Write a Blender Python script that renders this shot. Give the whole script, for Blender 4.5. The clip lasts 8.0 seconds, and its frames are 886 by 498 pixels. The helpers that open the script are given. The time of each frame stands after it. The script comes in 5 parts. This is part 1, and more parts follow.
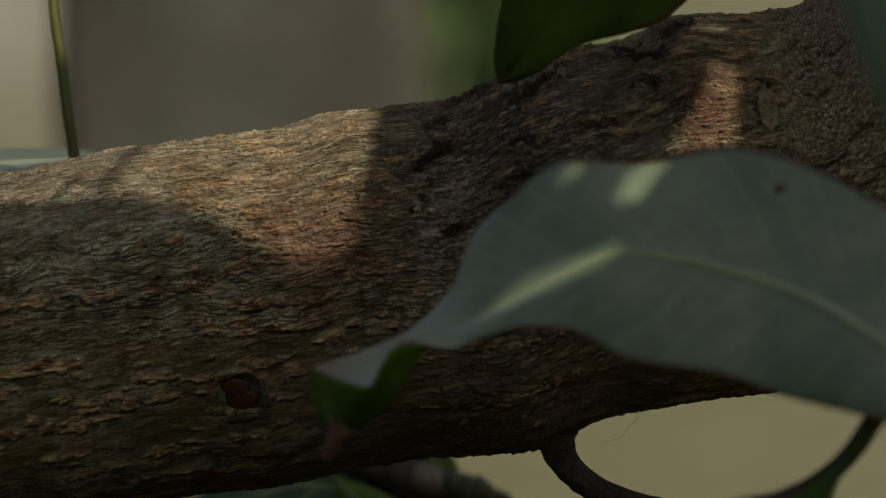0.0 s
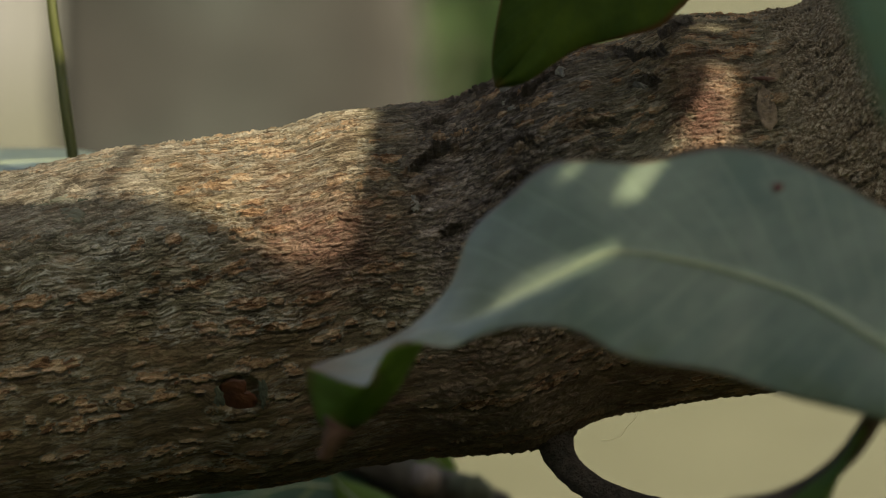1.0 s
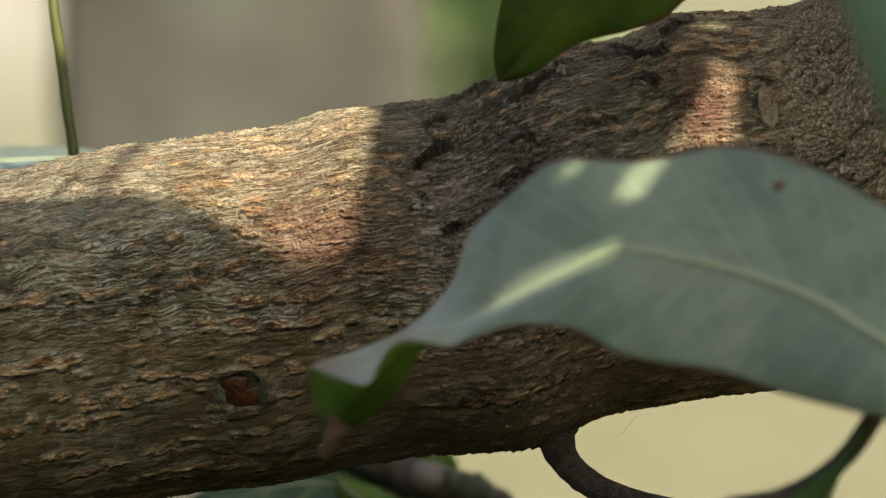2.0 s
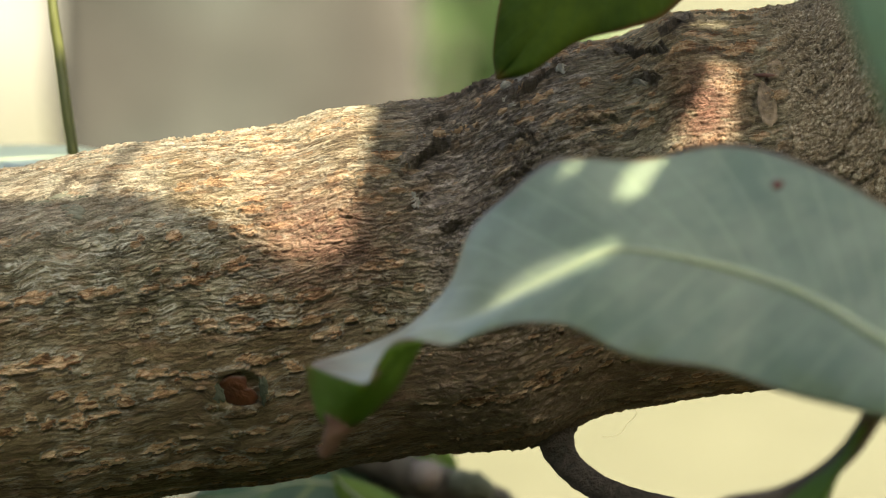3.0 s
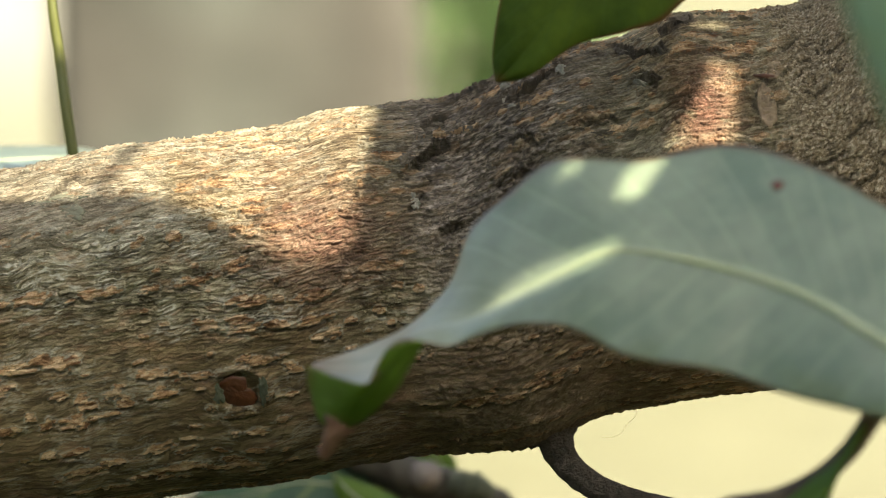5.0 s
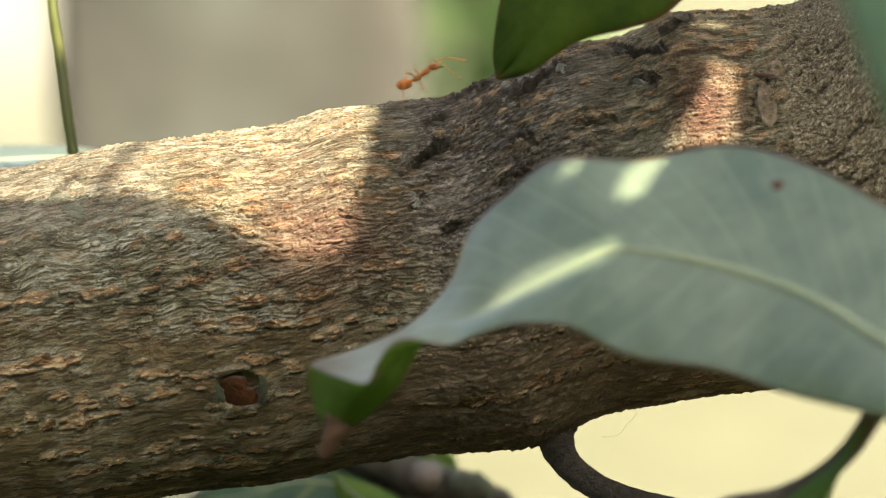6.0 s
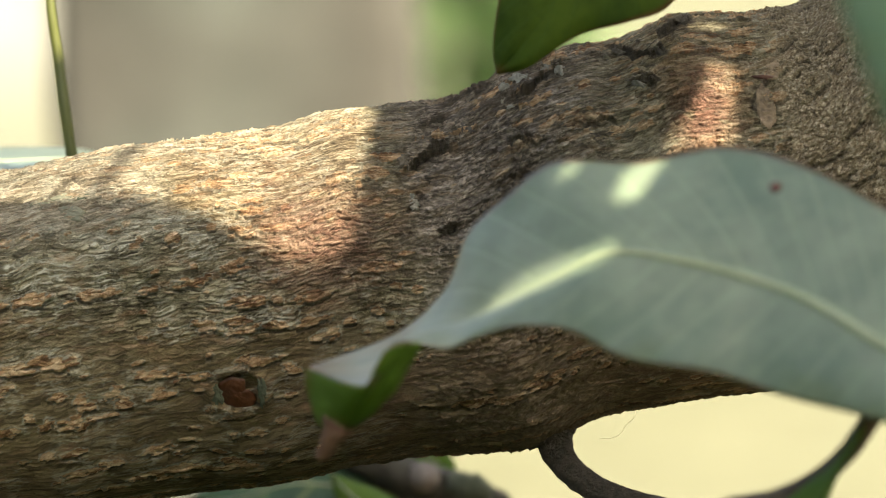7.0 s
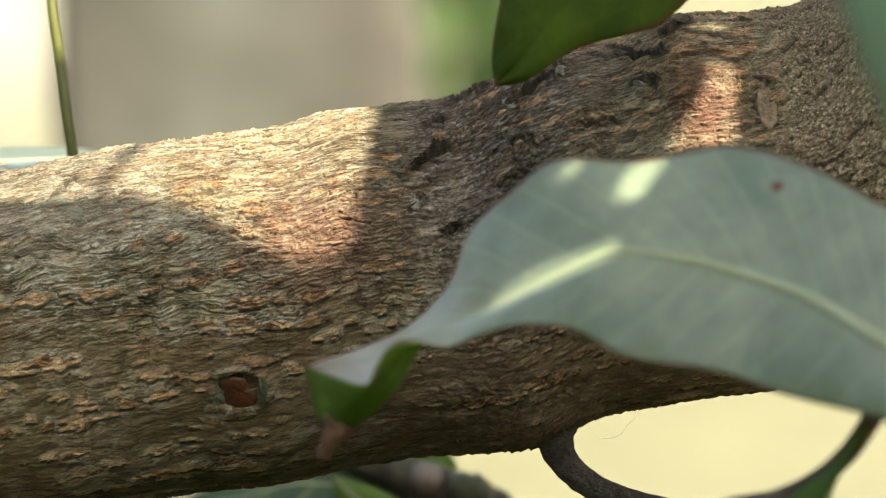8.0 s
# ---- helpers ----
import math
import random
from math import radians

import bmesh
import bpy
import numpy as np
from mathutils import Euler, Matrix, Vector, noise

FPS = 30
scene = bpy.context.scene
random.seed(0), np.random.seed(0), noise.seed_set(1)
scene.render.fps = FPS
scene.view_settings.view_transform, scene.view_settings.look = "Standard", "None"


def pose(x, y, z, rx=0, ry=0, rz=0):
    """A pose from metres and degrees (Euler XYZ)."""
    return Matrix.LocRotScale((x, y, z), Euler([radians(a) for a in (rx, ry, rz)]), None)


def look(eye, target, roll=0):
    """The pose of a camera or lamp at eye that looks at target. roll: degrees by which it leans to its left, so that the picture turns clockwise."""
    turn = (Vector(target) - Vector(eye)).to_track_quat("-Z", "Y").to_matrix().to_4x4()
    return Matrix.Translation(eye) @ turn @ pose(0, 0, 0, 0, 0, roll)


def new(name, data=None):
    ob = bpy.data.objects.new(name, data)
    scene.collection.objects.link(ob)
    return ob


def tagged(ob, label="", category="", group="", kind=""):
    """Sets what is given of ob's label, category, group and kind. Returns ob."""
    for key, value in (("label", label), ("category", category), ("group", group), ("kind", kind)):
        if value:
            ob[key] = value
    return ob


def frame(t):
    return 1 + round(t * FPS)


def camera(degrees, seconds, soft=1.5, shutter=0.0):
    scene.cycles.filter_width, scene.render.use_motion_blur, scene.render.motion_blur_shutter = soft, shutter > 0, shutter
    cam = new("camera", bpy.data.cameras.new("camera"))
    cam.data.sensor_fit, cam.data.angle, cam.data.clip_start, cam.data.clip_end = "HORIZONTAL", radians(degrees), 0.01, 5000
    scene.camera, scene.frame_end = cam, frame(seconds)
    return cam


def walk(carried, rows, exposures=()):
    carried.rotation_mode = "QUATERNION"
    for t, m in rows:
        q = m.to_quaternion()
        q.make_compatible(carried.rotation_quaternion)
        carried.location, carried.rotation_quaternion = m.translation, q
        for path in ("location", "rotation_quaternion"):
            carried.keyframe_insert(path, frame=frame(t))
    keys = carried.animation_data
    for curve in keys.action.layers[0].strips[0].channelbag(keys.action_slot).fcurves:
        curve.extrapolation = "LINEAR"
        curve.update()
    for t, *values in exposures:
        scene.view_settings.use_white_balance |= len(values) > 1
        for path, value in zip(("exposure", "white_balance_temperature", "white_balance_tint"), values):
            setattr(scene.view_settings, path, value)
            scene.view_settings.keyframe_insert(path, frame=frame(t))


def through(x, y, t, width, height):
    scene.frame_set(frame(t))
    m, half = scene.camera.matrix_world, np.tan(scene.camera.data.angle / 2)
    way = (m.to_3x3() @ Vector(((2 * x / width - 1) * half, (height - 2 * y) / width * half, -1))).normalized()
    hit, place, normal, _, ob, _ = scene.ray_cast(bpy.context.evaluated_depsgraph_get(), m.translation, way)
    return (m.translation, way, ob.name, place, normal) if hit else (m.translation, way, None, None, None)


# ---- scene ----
# The subject is a close view of a mango branch, about 13 cm of it across the picture.
# Places near the branch are given as (u, v) in mm to the right and up, and d in mm behind the plane in focus.
FOCUS = 532.0
EYE = Vector((0.0, 0.0, 1.45))
AIM = Vector((0.0, math.cos(radians(10)), -math.sin(radians(10))))
RIGHT = Vector((1, 0, 0))
UP = RIGHT.cross(AIM)


def at(u, v, d=0.0):
    """World place of a spot d mm behind the plane in focus, spread with its distance."""
    k = (FOCUS + d) / 1000.0
    return EYE + AIM * k + (RIGHT * u + UP * v) * (k / FOCUS)


# ---- camera ----
cam = camera(14.0, 8.0, soft=0.9, shutter=0.15)
cam.data.dof.use_dof = True
cam.data.dof.focus_distance = (FOCUS + 1.0) / 1000.0
cam.data.dof.aperture_fstop = 20.0
cam.data.dof.aperture_blades = 0


def aimed(right, up):
    """The camera's pose when it is swung by some hundredths of a degree."""
    return Matrix.Translation(EYE) @ Euler((radians(80 + up), 0, radians(-right))).to_matrix().to_4x4()


walk(cam, [(t, aimed(r, u)) for t, r, u in (
    (0.0, -0.0295, 0.0413), (0.5, -0.0059, 0.0432), (1.0, -0.0079, 0.0373), (1.5, -0.0276, 0.0215), (3.0, -0.0138, -0.0137), (3.5, 0.0137, -0.0038), (4.0, 0.0137, 0.0), (4.5, -0.0, 0.0), (6.0, -0.0138, -0.0137), (6.5, -0.0, 0.0), (7.0, 0.0097, 0.0138), (7.5, -0.0, 0.0138), (8.0, -0.0079, 0.0138))], exposures=(
    (0, -0.62, 7130, 3), (0.5, -0.16, 7130, 3), (1.0, 0.3, 7130, 3), (1.5, 0.71, 7130, 3), (2.0, 1.07, 7130, 3), (2.5, 1.4, 7130, 3), (3.0, 1.69, 7130, 3), (3.3, 1.84, 7130, 3), (8.0, 1.84, 7130, 3)))

# ---- world and sun ----
SUN_WAY = Vector((0.405, -0.385, 0.83)).normalized()      # towards the sun
world = bpy.data.worlds.new("sky")
scene.world = world
world.use_nodes = True
wn, wl = world.node_tree.nodes, world.node_tree.links
wn.clear()
sky = wn.new("ShaderNodeTexSky")
sky.sky_type = "NISHITA"
sky.sun_disc = False
sky.sun_elevation = math.asin(SUN_WAY.z)
sky.sun_rotation = math.atan2(SUN_WAY.x, SUN_WAY.y)
sky.air_density, sky.dust_density = 1.0, 7.0
back = wn.new("ShaderNodeBackground")
back.inputs["Strength"].default_value = 0.114
wout = wn.new("ShaderNodeOutputWorld")
wl.new(sky.outputs[0], back.inputs[0])
wl.new(back.outputs[0], wout.inputs[0])
sun = new("sun", bpy.data.lights.new("sun", "SUN"))
sun.data.energy = 5.0
sun.data.color = (1.0, 0.91, 0.76)
sun.data.angle = radians(0.45)
sun.matrix_world = look((3, -3, 8), Vector((3, -3, 8)) - SUN_WAY)


# ---- materials ----
def material(name):
    m = bpy.data.materials.new(name)
    m.use_nodes = True
    nodes, links = m.node_tree.nodes, m.node_tree.links
    return m, nodes, links, nodes["Principled BSDF"]


def noise_node(nodes, links, source, scale, detail=4.0, rough=0.6, squash=(1, 1, 1)):
    mapping = nodes.new("ShaderNodeMapping")
    mapping.inputs["Scale"].default_value = squash
    links.new(source, mapping.inputs[0])
    n = nodes.new("ShaderNodeTexNoise")
    n.inputs["Scale"].default_value = scale
    n.inputs["Detail"].default_value = detail
    n.inputs["Roughness"].default_value = rough
    links.new(mapping.outputs[0], n.inputs["Vector"])
    return n.outputs["Fac"]


def ramp(nodes, links, fac, *stops):
    r = nodes.new("ShaderNodeValToRGB")
    r.color_ramp.elements[0].position, r.color_ramp.elements[1].position = stops[0][0], stops[-1][0]
    for p, c in stops[1:-1]:
        r.color_ramp.elements.new(p)
    for e, (p, c) in zip(r.color_ramp.elements, stops):
        e.color = (*c, 1) if len(c) == 3 else c
    links.new(fac, r.inputs[0])
    return r.outputs[0]


def mix(nodes, links, fac, a, b, how="MIX"):
    m = nodes.new("ShaderNodeMix")
    m.data_type, m.blend_type = "RGBA", how
    for value, socket in ((fac, m.inputs[0]), (a, m.inputs[6]), (b, m.inputs[7])):
        if isinstance(value, (int, float)):
            socket.default_value = value
        elif isinstance(value, tuple):
            socket.default_value = (*value, 1)
        else:
            links.new(value, socket)
    return m.outputs[2]


def calc(nodes, links, how, a, b=0.0):
    m = nodes.new("ShaderNodeMath")
    m.operation = how
    m.use_clamp = True
    for value, socket in ((a, m.inputs[0]), (b, m.inputs[1])):
        if isinstance(value, (int, float)):
            socket.default_value = value
        else:
            links.new(value, socket)
    return m.outputs[0]


def attribute(nodes, name):
    a = nodes.new("ShaderNodeAttribute")
    a.attribute_name = name
    return a.outputs["Fac"], a.outputs["Vector"]


def bump(nodes, links, shader, height, strength, distance):
    b = nodes.new("ShaderNodeBump")
    b.inputs["Strength"].default_value = strength
    b.inputs["Distance"].default_value = distance
    links.new(height, b.inputs["Height"])
    links.new(b.outputs[0], shader.inputs["Normal"])


def bark_material():
    """Grey-olive young bark, fibrous along the branch; corky orange-brown lenticels; a dark, rough grey-brown stretch.
    """
    m, n, l, s = material("mango_bark")
    _, coat = attribute(n, "grain")                    # along, round, 0 in mm
    crust, _ = attribute(n, "crust")
    dark_zone, _ = attribute(n, "dark_zone")
    crest, _ = attribute(n, "crest")
    fissure, _ = attribute(n, "fissure")
    gran, _ = attribute(n, "granular")
    umber_shade, _ = attribute(n, "umber_shade")
    # wavy coordinates, so that no fibre runs straight
    sway = n.new("ShaderNodeTexNoise")
    sway.inputs["Scale"].default_value = 1.0
    sway.inputs["Detail"].default_value = 3.0
    stretch = n.new("ShaderNodeMapping")
    stretch.inputs["Scale"].default_value = (0.16, 0.24, 1)
    l.new(coat, stretch.inputs[0])
    l.new(stretch.outputs[0], sway.inputs["Vector"])
    centred = n.new("ShaderNodeVectorMath")
    centred.operation = "SUBTRACT"
    centred.inputs[1].default_value = (0.5, 0.5, 0.5)
    l.new(sway.outputs["Color"], centred.inputs[0])
    bent = n.new("ShaderNodeVectorMath")
    bent.operation = "MULTIPLY_ADD"
    bent.inputs[1].default_value = (1.2, 3.4, 0)
    l.new(centred.outputs[0], bent.inputs[0])
    l.new(coat, bent.inputs[2])
    wavy = bent.outputs[0]

    def strands(along, across, what):
        """Long narrow cells side by side: how near the border is, or a random number for each."""
        shrink = n.new("ShaderNodeMapping")
        shrink.inputs["Scale"].default_value = (along, across, 1)
        l.new(wavy, shrink.inputs[0])
        cells = n.new("ShaderNodeTexVoronoi")
        cells.voronoi_dimensions = "2D"
        cells.inputs["Scale"].default_value = 1.0
        l.new(shrink.outputs[0], cells.inputs["Vector"])
        if what == "border":
            cells.feature = "DISTANCE_TO_EDGE"
            return cells.outputs["Distance"]
        apart = n.new("ShaderNodeSeparateColor")
        l.new(cells.outputs["Color"], apart.inputs[0])
        return apart.outputs[0]

    wide, narrow = strands(0.32, 1.15, "border"), strands(0.55, 2.4, "border")
    wide_tone, narrow_tone = strands(0.32, 1.15, "tone"), strands(0.55, 2.4, "tone")
    broad = noise_node(n, l, coat, 0.055, 3, 0.6)
    streak = noise_node(n, l, wavy, 1.0, 6, 0.65, (0.28, 2.6, 1))
    speck = noise_node(n, l, wavy, 2.6, 5, 0.7, (0.6, 1, 1))
    fleck = noise_node(n, l, coat, 0.30, 3, 0.6, (0.5, 1.3, 1))
    blend = calc(n, l, "ADD", calc(n, l, "MULTIPLY", streak, 0.62), calc(n, l, "ADD", calc(n, l, "MULTIPLY", wide_tone, 0.18), calc(n, l, "MULTIPLY", narrow_tone, 0.20)))
    olive = ramp(n, l, blend, (0.36, (0.078, 0.067, 0.038)), (0.5, (0.226, 0.199, 0.122)), (0.64, (0.46, 0.413, 0.29)))
    # tan also darkens the lower side: its shade and warm bounce as colour
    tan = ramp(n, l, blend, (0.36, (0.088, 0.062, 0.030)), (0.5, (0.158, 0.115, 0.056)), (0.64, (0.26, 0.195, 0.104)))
    col = mix(n, l, calc(n, l, "ADD", umber_shade, ramp(n, l, broad, (0.46, (0, 0, 0)), (0.68, (1, 1, 1)))), olive, tan)
    # pale plates at the left end, brightened further in place of light
    pale_lit, _ = attribute(n, "pale_lit")
    col = mix(n, l, calc(n, l, "MULTIPLY", pale_lit, 0.62), col, ramp(n, l, blend, (0.37, (0.33, 0.31, 0.235)), (0.63, (0.74, 0.70, 0.575))))
    # the sun's warm cream on the upper bark, painted into its colour
    sun_buff, _ = attribute(n, "sun_buff")
    col = mix(n, l, calc(n, l, "MULTIPLY", sun_buff, 0.8), col, ramp(n, l, blend, (0.37, (0.088, 0.057, 0.036)), (0.5, (0.235, 0.170, 0.112)), (0.63, (0.47, 0.38, 0.282))))
    # warm inner bark shows through in small flecks
    col = mix(n, l, ramp(n, l, fleck, (0.54, (0, 0, 0)), (0.68, (0.5, 0.5, 0.5))), col, (0.41, 0.25, 0.145))
    # pale fibre wisps; light on the relief is put into crest colour too
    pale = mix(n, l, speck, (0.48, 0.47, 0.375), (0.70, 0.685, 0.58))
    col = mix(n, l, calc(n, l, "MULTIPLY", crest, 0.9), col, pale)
    cork = ramp(n, l, blend, (0.34, (0.18, 0.085, 0.038)), (0.47, (0.54, 0.325, 0.170)), (0.62, (0.76, 0.56, 0.36)))
    col = mix(n, l, calc(n, l, "MULTIPLY", crust, 0.9), col, cork)
    rosy, _ = attribute(n, "rosy")
    # pinkish bark, kept darker to stand for the weaker sun on it
    flesh = ramp(n, l, speck, (0.36, (0.062, 0.024, 0.016)), (0.5, (0.175, 0.076, 0.053)), (0.64, (0.30, 0.160, 0.118)))
    col = mix(n, l, calc(n, l, "MULTIPLY", rosy, 0.92), col, flesh)
    grit = ramp(n, l, speck, (0.33, (0.085, 0.061, 0.036)), (0.50, (0.285, 0.224, 0.141)), (0.66, (0.62, 0.55, 0.43)))
    col = mix(n, l, gran, col, grit)
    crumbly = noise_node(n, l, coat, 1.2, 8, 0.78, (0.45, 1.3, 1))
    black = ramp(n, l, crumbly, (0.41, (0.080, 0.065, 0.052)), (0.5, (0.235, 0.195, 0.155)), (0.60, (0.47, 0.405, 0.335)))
    dark_mottle = noise_node(n, l, coat, 0.15, 4, 0.6, (0.6, 1.0, 1))
    black = mix(n, l, ramp(n, l, dark_mottle, (0.38, (0.75, 0.75, 0.75)), (0.56, (0, 0, 0))), black, (0.088, 0.072, 0.058))
    rust = calc(n, l, "MAXIMUM", ramp(n, l, fleck, (0.52, (0, 0, 0)), (0.66, (0.45, 0.45, 0.45))), calc(n, l, "MULTIPLY", umber_shade, 0.5))
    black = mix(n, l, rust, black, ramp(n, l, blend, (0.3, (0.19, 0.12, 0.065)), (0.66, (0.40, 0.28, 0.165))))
    col = mix(n, l, dark_zone, col, black)
    tone, _ = attribute(n, "tone")
    col = mix(n, l, 1.0, col, ramp(n, l, tone, (0.1, (0.62, 0.62, 0.62)), (0.5, (1, 1, 1)), (0.9, (1.0, 0.98, 0.94))), "MULTIPLY")
    col = mix(n, l, ramp(n, l, tone, (0.68, (0, 0, 0)), (1.0, (0.34, 0.34, 0.34))), col, (0.46, 0.43, 0.35))
    # thin dark gaps between the strands
    gap = calc(n, l, "MAXIMUM", ramp(n, l, wide, (0.0, (0.9, 0.9, 0.9)), (0.085, (0, 0, 0))), ramp(n, l, narrow, (0.0, (0.5, 0.5, 0.5)), (0.10, (0, 0, 0))))
    gap = calc(n, l, "MULTIPLY", gap, ramp(n, l, noise_node(n, l, coat, 0.5, 2, 0.5, (0.6, 1.4, 1)), (0.34, (0.25, 0.25, 0.25)), (0.58, (1, 1, 1))))
    open_gap = calc(n, l, "MULTIPLY", gap, calc(n, l, "SUBTRACT", 1.0, calc(n, l, "MAXIMUM", calc(n, l, "MULTIPLY", gran, 0.8), calc(n, l, "MULTIPLY", dark_zone, 0.4))))
    # shade in fissures and gaps is put into this dark colour
    deep = calc(n, l, "MAXIMUM", calc(n, l, "MULTIPLY", fissure, 0.85), calc(n, l, "MULTIPLY", open_gap, calc(n, l, "ADD", 0.36, calc(n, l, "MULTIPLY", sun_buff, 0.3))))
    col = mix(n, l, deep, col, (0.045, 0.036, 0.024))
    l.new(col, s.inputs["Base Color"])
    s.inputs["Roughness"].default_value = 0.85
    s.inputs["Specular IOR Level"].default_value = 0.3
    fine = noise_node(n, l, wavy, 4.0, 6, 0.7, (0.35, 1.6, 1))
    height = calc(n, l, "SUBTRACT", calc(n, l, "ADD", calc(n, l, "MULTIPLY", fine, 0.4), calc(n, l, "MULTIPLY", narrow_tone, 0.15)), calc(n, l, "MULTIPLY", open_gap, 0.12))
    height = calc(n, l, "ADD", height, 0.3)
    bump(n, l, s, height, 1.0, 0.0008)
    return m


def leaf_material(name, top, under, through, gloss=0.35, vein=(0.36, 0.42, 0.16), blotch=0.5, sky_sheen=0.0):
    """A leathery leaf: waxy upper side, feather veins at every few mm, a red-brown rim, light passing through."""
    m, n, l, s = material(name)
    _, place = attribute(n, "blade")                   # along 0..1, across -1..1, mm along
    xyz = n.new("ShaderNodeSeparateXYZ")
    l.new(place, xyz.inputs[0])
    geo = n.new("ShaderNodeTexCoord")
    cloud = noise_node(n, l, geo.outputs["Object"], 60, 5, 0.65)
    mott = noise_node(n, l, geo.outputs["Object"], 700, 5, 0.65)
    col = mix(n, l, ramp(n, l, cloud, (0.35, (0, 0, 0)), (0.65, (1, 1, 1))), top, under)
    col = mix(n, l, calc(n, l, "MULTIPLY", ramp(n, l, mott, (0.5, (0, 0, 0)), (0.75, (1, 1, 1))), blotch), col, tuple(min(1, c * 1.5) for c in top))
    across = n.new("ShaderNodeMath")
    across.operation = "ABSOLUTE"
    l.new(xyz.outputs[1], across.inputs[0])
    lean = n.new("ShaderNodeMath")
    lean.operation = "MULTIPLY_ADD"
    l.new(across.outputs[0], lean.inputs[0])
    lean.inputs[1].default_value = 9.0
    l.new(xyz.outputs[2], lean.inputs[2])
    ping = n.new("ShaderNodeMath")
    ping.operation = "PINGPONG"
    l.new(lean.outputs[0], ping.inputs[0])
    ping.inputs[1].default_value = 3.4
    side = ramp(n, l, ping.outputs[0], (0.0, (1, 1, 1)), (0.8, (0, 0, 0)))
    col = mix(n, l, calc(n, l, "MULTIPLY", side, 0.58), col, vein)
    if sky_sheen:
        # pale sky sheen painted into the colour, strongest towards the tip
        sheen_mask = calc(n, l, "MULTIPLY", ramp(n, l, xyz.outputs[0], (0.08, (1, 1, 1)), (0.52, (0, 0, 0))), ramp(n, l, cloud, (0.25, (0.45, 0.45, 0.45)), (0.7, (1, 1, 1))))
        col = mix(n, l, calc(n, l, "MULTIPLY", sheen_mask, sky_sheen), col, (0.46, 0.47, 0.42))
    rib = ramp(n, l, across.outputs[0], (0.0, (1, 1, 1)), (0.055, (0, 0, 0)))
    col = mix(n, l, calc(n, l, "MULTIPLY", rib, 0.75), col, vein)
    rim = ramp(n, l, across.outputs[0], (0.945, (0, 0, 0)), (0.985, (1, 1, 1)))
    col = mix(n, l, calc(n, l, "MULTIPLY", rim, 0.8), col, (0.13, 0.045, 0.025))
    col = mix(n, l, ramp(n, l, xyz.outputs[0], (0.0, (0.75, 0.75, 0.75)), (0.07, (0, 0, 0))), col, (0.12, 0.05, 0.02))
    l.new(col, s.inputs["Base Color"])
    s.inputs["Roughness"].default_value = gloss
    s.inputs["Specular IOR Level"].default_value = 0.8 if gloss < 0.5 else 0.3 if gloss < 0.6 else 0.12
    s.inputs["Coat Weight"].default_value = 0.65 if gloss < 0.5 else 0.0
    s.inputs["Coat Roughness"].default_value = 0.32
    relief = calc(n, l, "ADD", calc(n, l, "MULTIPLY", side, 0.4), calc(n, l, "MULTIPLY", mott, 0.35))
    bump(n, l, s, relief, 0.35, 0.0005)
    glow = n.new("ShaderNodeBsdfTranslucent")
    l.new(mix(n, l, ramp(n, l, cloud, (0.38, (0, 0, 0)), (0.66, (1, 1, 1))), tuple(c * 0.6 for c in through), tuple(min(1, c * 1.4) for c in through)), glow.inputs["Color"])
    blend = n.new("ShaderNodeMixShader")
    blend.inputs[0].default_value = 0.34
    l.new(s.outputs[0], blend.inputs[1])
    l.new(glow.outputs[0], blend.inputs[2])
    l.new(blend.outputs[0], n["Material Output"].inputs[0])
    return m


def plain_material(name, dark, light, scale, rough=0.7, grain=(1, 1, 1), height=0.0, distance=0.001):
    """Two tones mixed at two scales, with relief."""
    m, n, l, s = material(name)
    geo = n.new("ShaderNodeTexCoord")
    a = noise_node(n, l, geo.outputs["Object"], scale, 5, 0.65, grain)
    b = noise_node(n, l, geo.outputs["Object"], scale * 0.17, 3, 0.5, grain)
    f = calc(n, l, "ADD", calc(n, l, "MULTIPLY", a, 0.6), calc(n, l, "MULTIPLY", b, 0.4))
    l.new(ramp(n, l, f, (0.36, dark), (0.64, light)), s.inputs["Base Color"])
    s.inputs["Roughness"].default_value = rough
    if height:
        bump(n, l, s, a, height, distance)
    return m


def ground_material():
    """Pale dry straw where the attribute says, over unseen dark ground added to cut bounced light."""
    m, n, l, s = material("straw_and_dark_ground")
    straw, _ = attribute(n, "straw")
    geo = n.new("ShaderNodeTexCoord")
    a = noise_node(n, l, geo.outputs["Object"], 5.0, 6, 0.65)
    b = noise_node(n, l, geo.outputs["Object"], 0.7, 4, 0.6)
    dark_ground = ramp(n, l, a, (0.35, (0.035, 0.028, 0.018)), (0.65, (0.085, 0.066, 0.042)))
    dry = mix(n, l, b, ramp(n, l, a, (0.35, (0.086, 0.086, 0.047)), (0.65, (0.127, 0.126, 0.076))), (0.112, 0.110, 0.069))
    # far left ground painted whiter, in place of a bright glow behind
    pale_glow, _ = attribute(n, "pale_glow")
    dry = mix(n, l, pale_glow, dry, mix(n, l, a, (0.17, 0.165, 0.142), (0.22, 0.212, 0.19)))
    l.new(mix(n, l, straw, dark_ground, dry), s.inputs["Base Color"])
    s.inputs["Roughness"].default_value = 0.95
    bump(n, l, s, a, 0.5, 0.02)
    return m


BARK = bark_material()
LEAF_TOP = leaf_material("waxy_leaf", (0.155, 0.215, 0.135), (0.25, 0.30, 0.215), (0.28, 0.36, 0.11), 0.42, (0.29, 0.36, 0.23), sky_sheen=0.6)
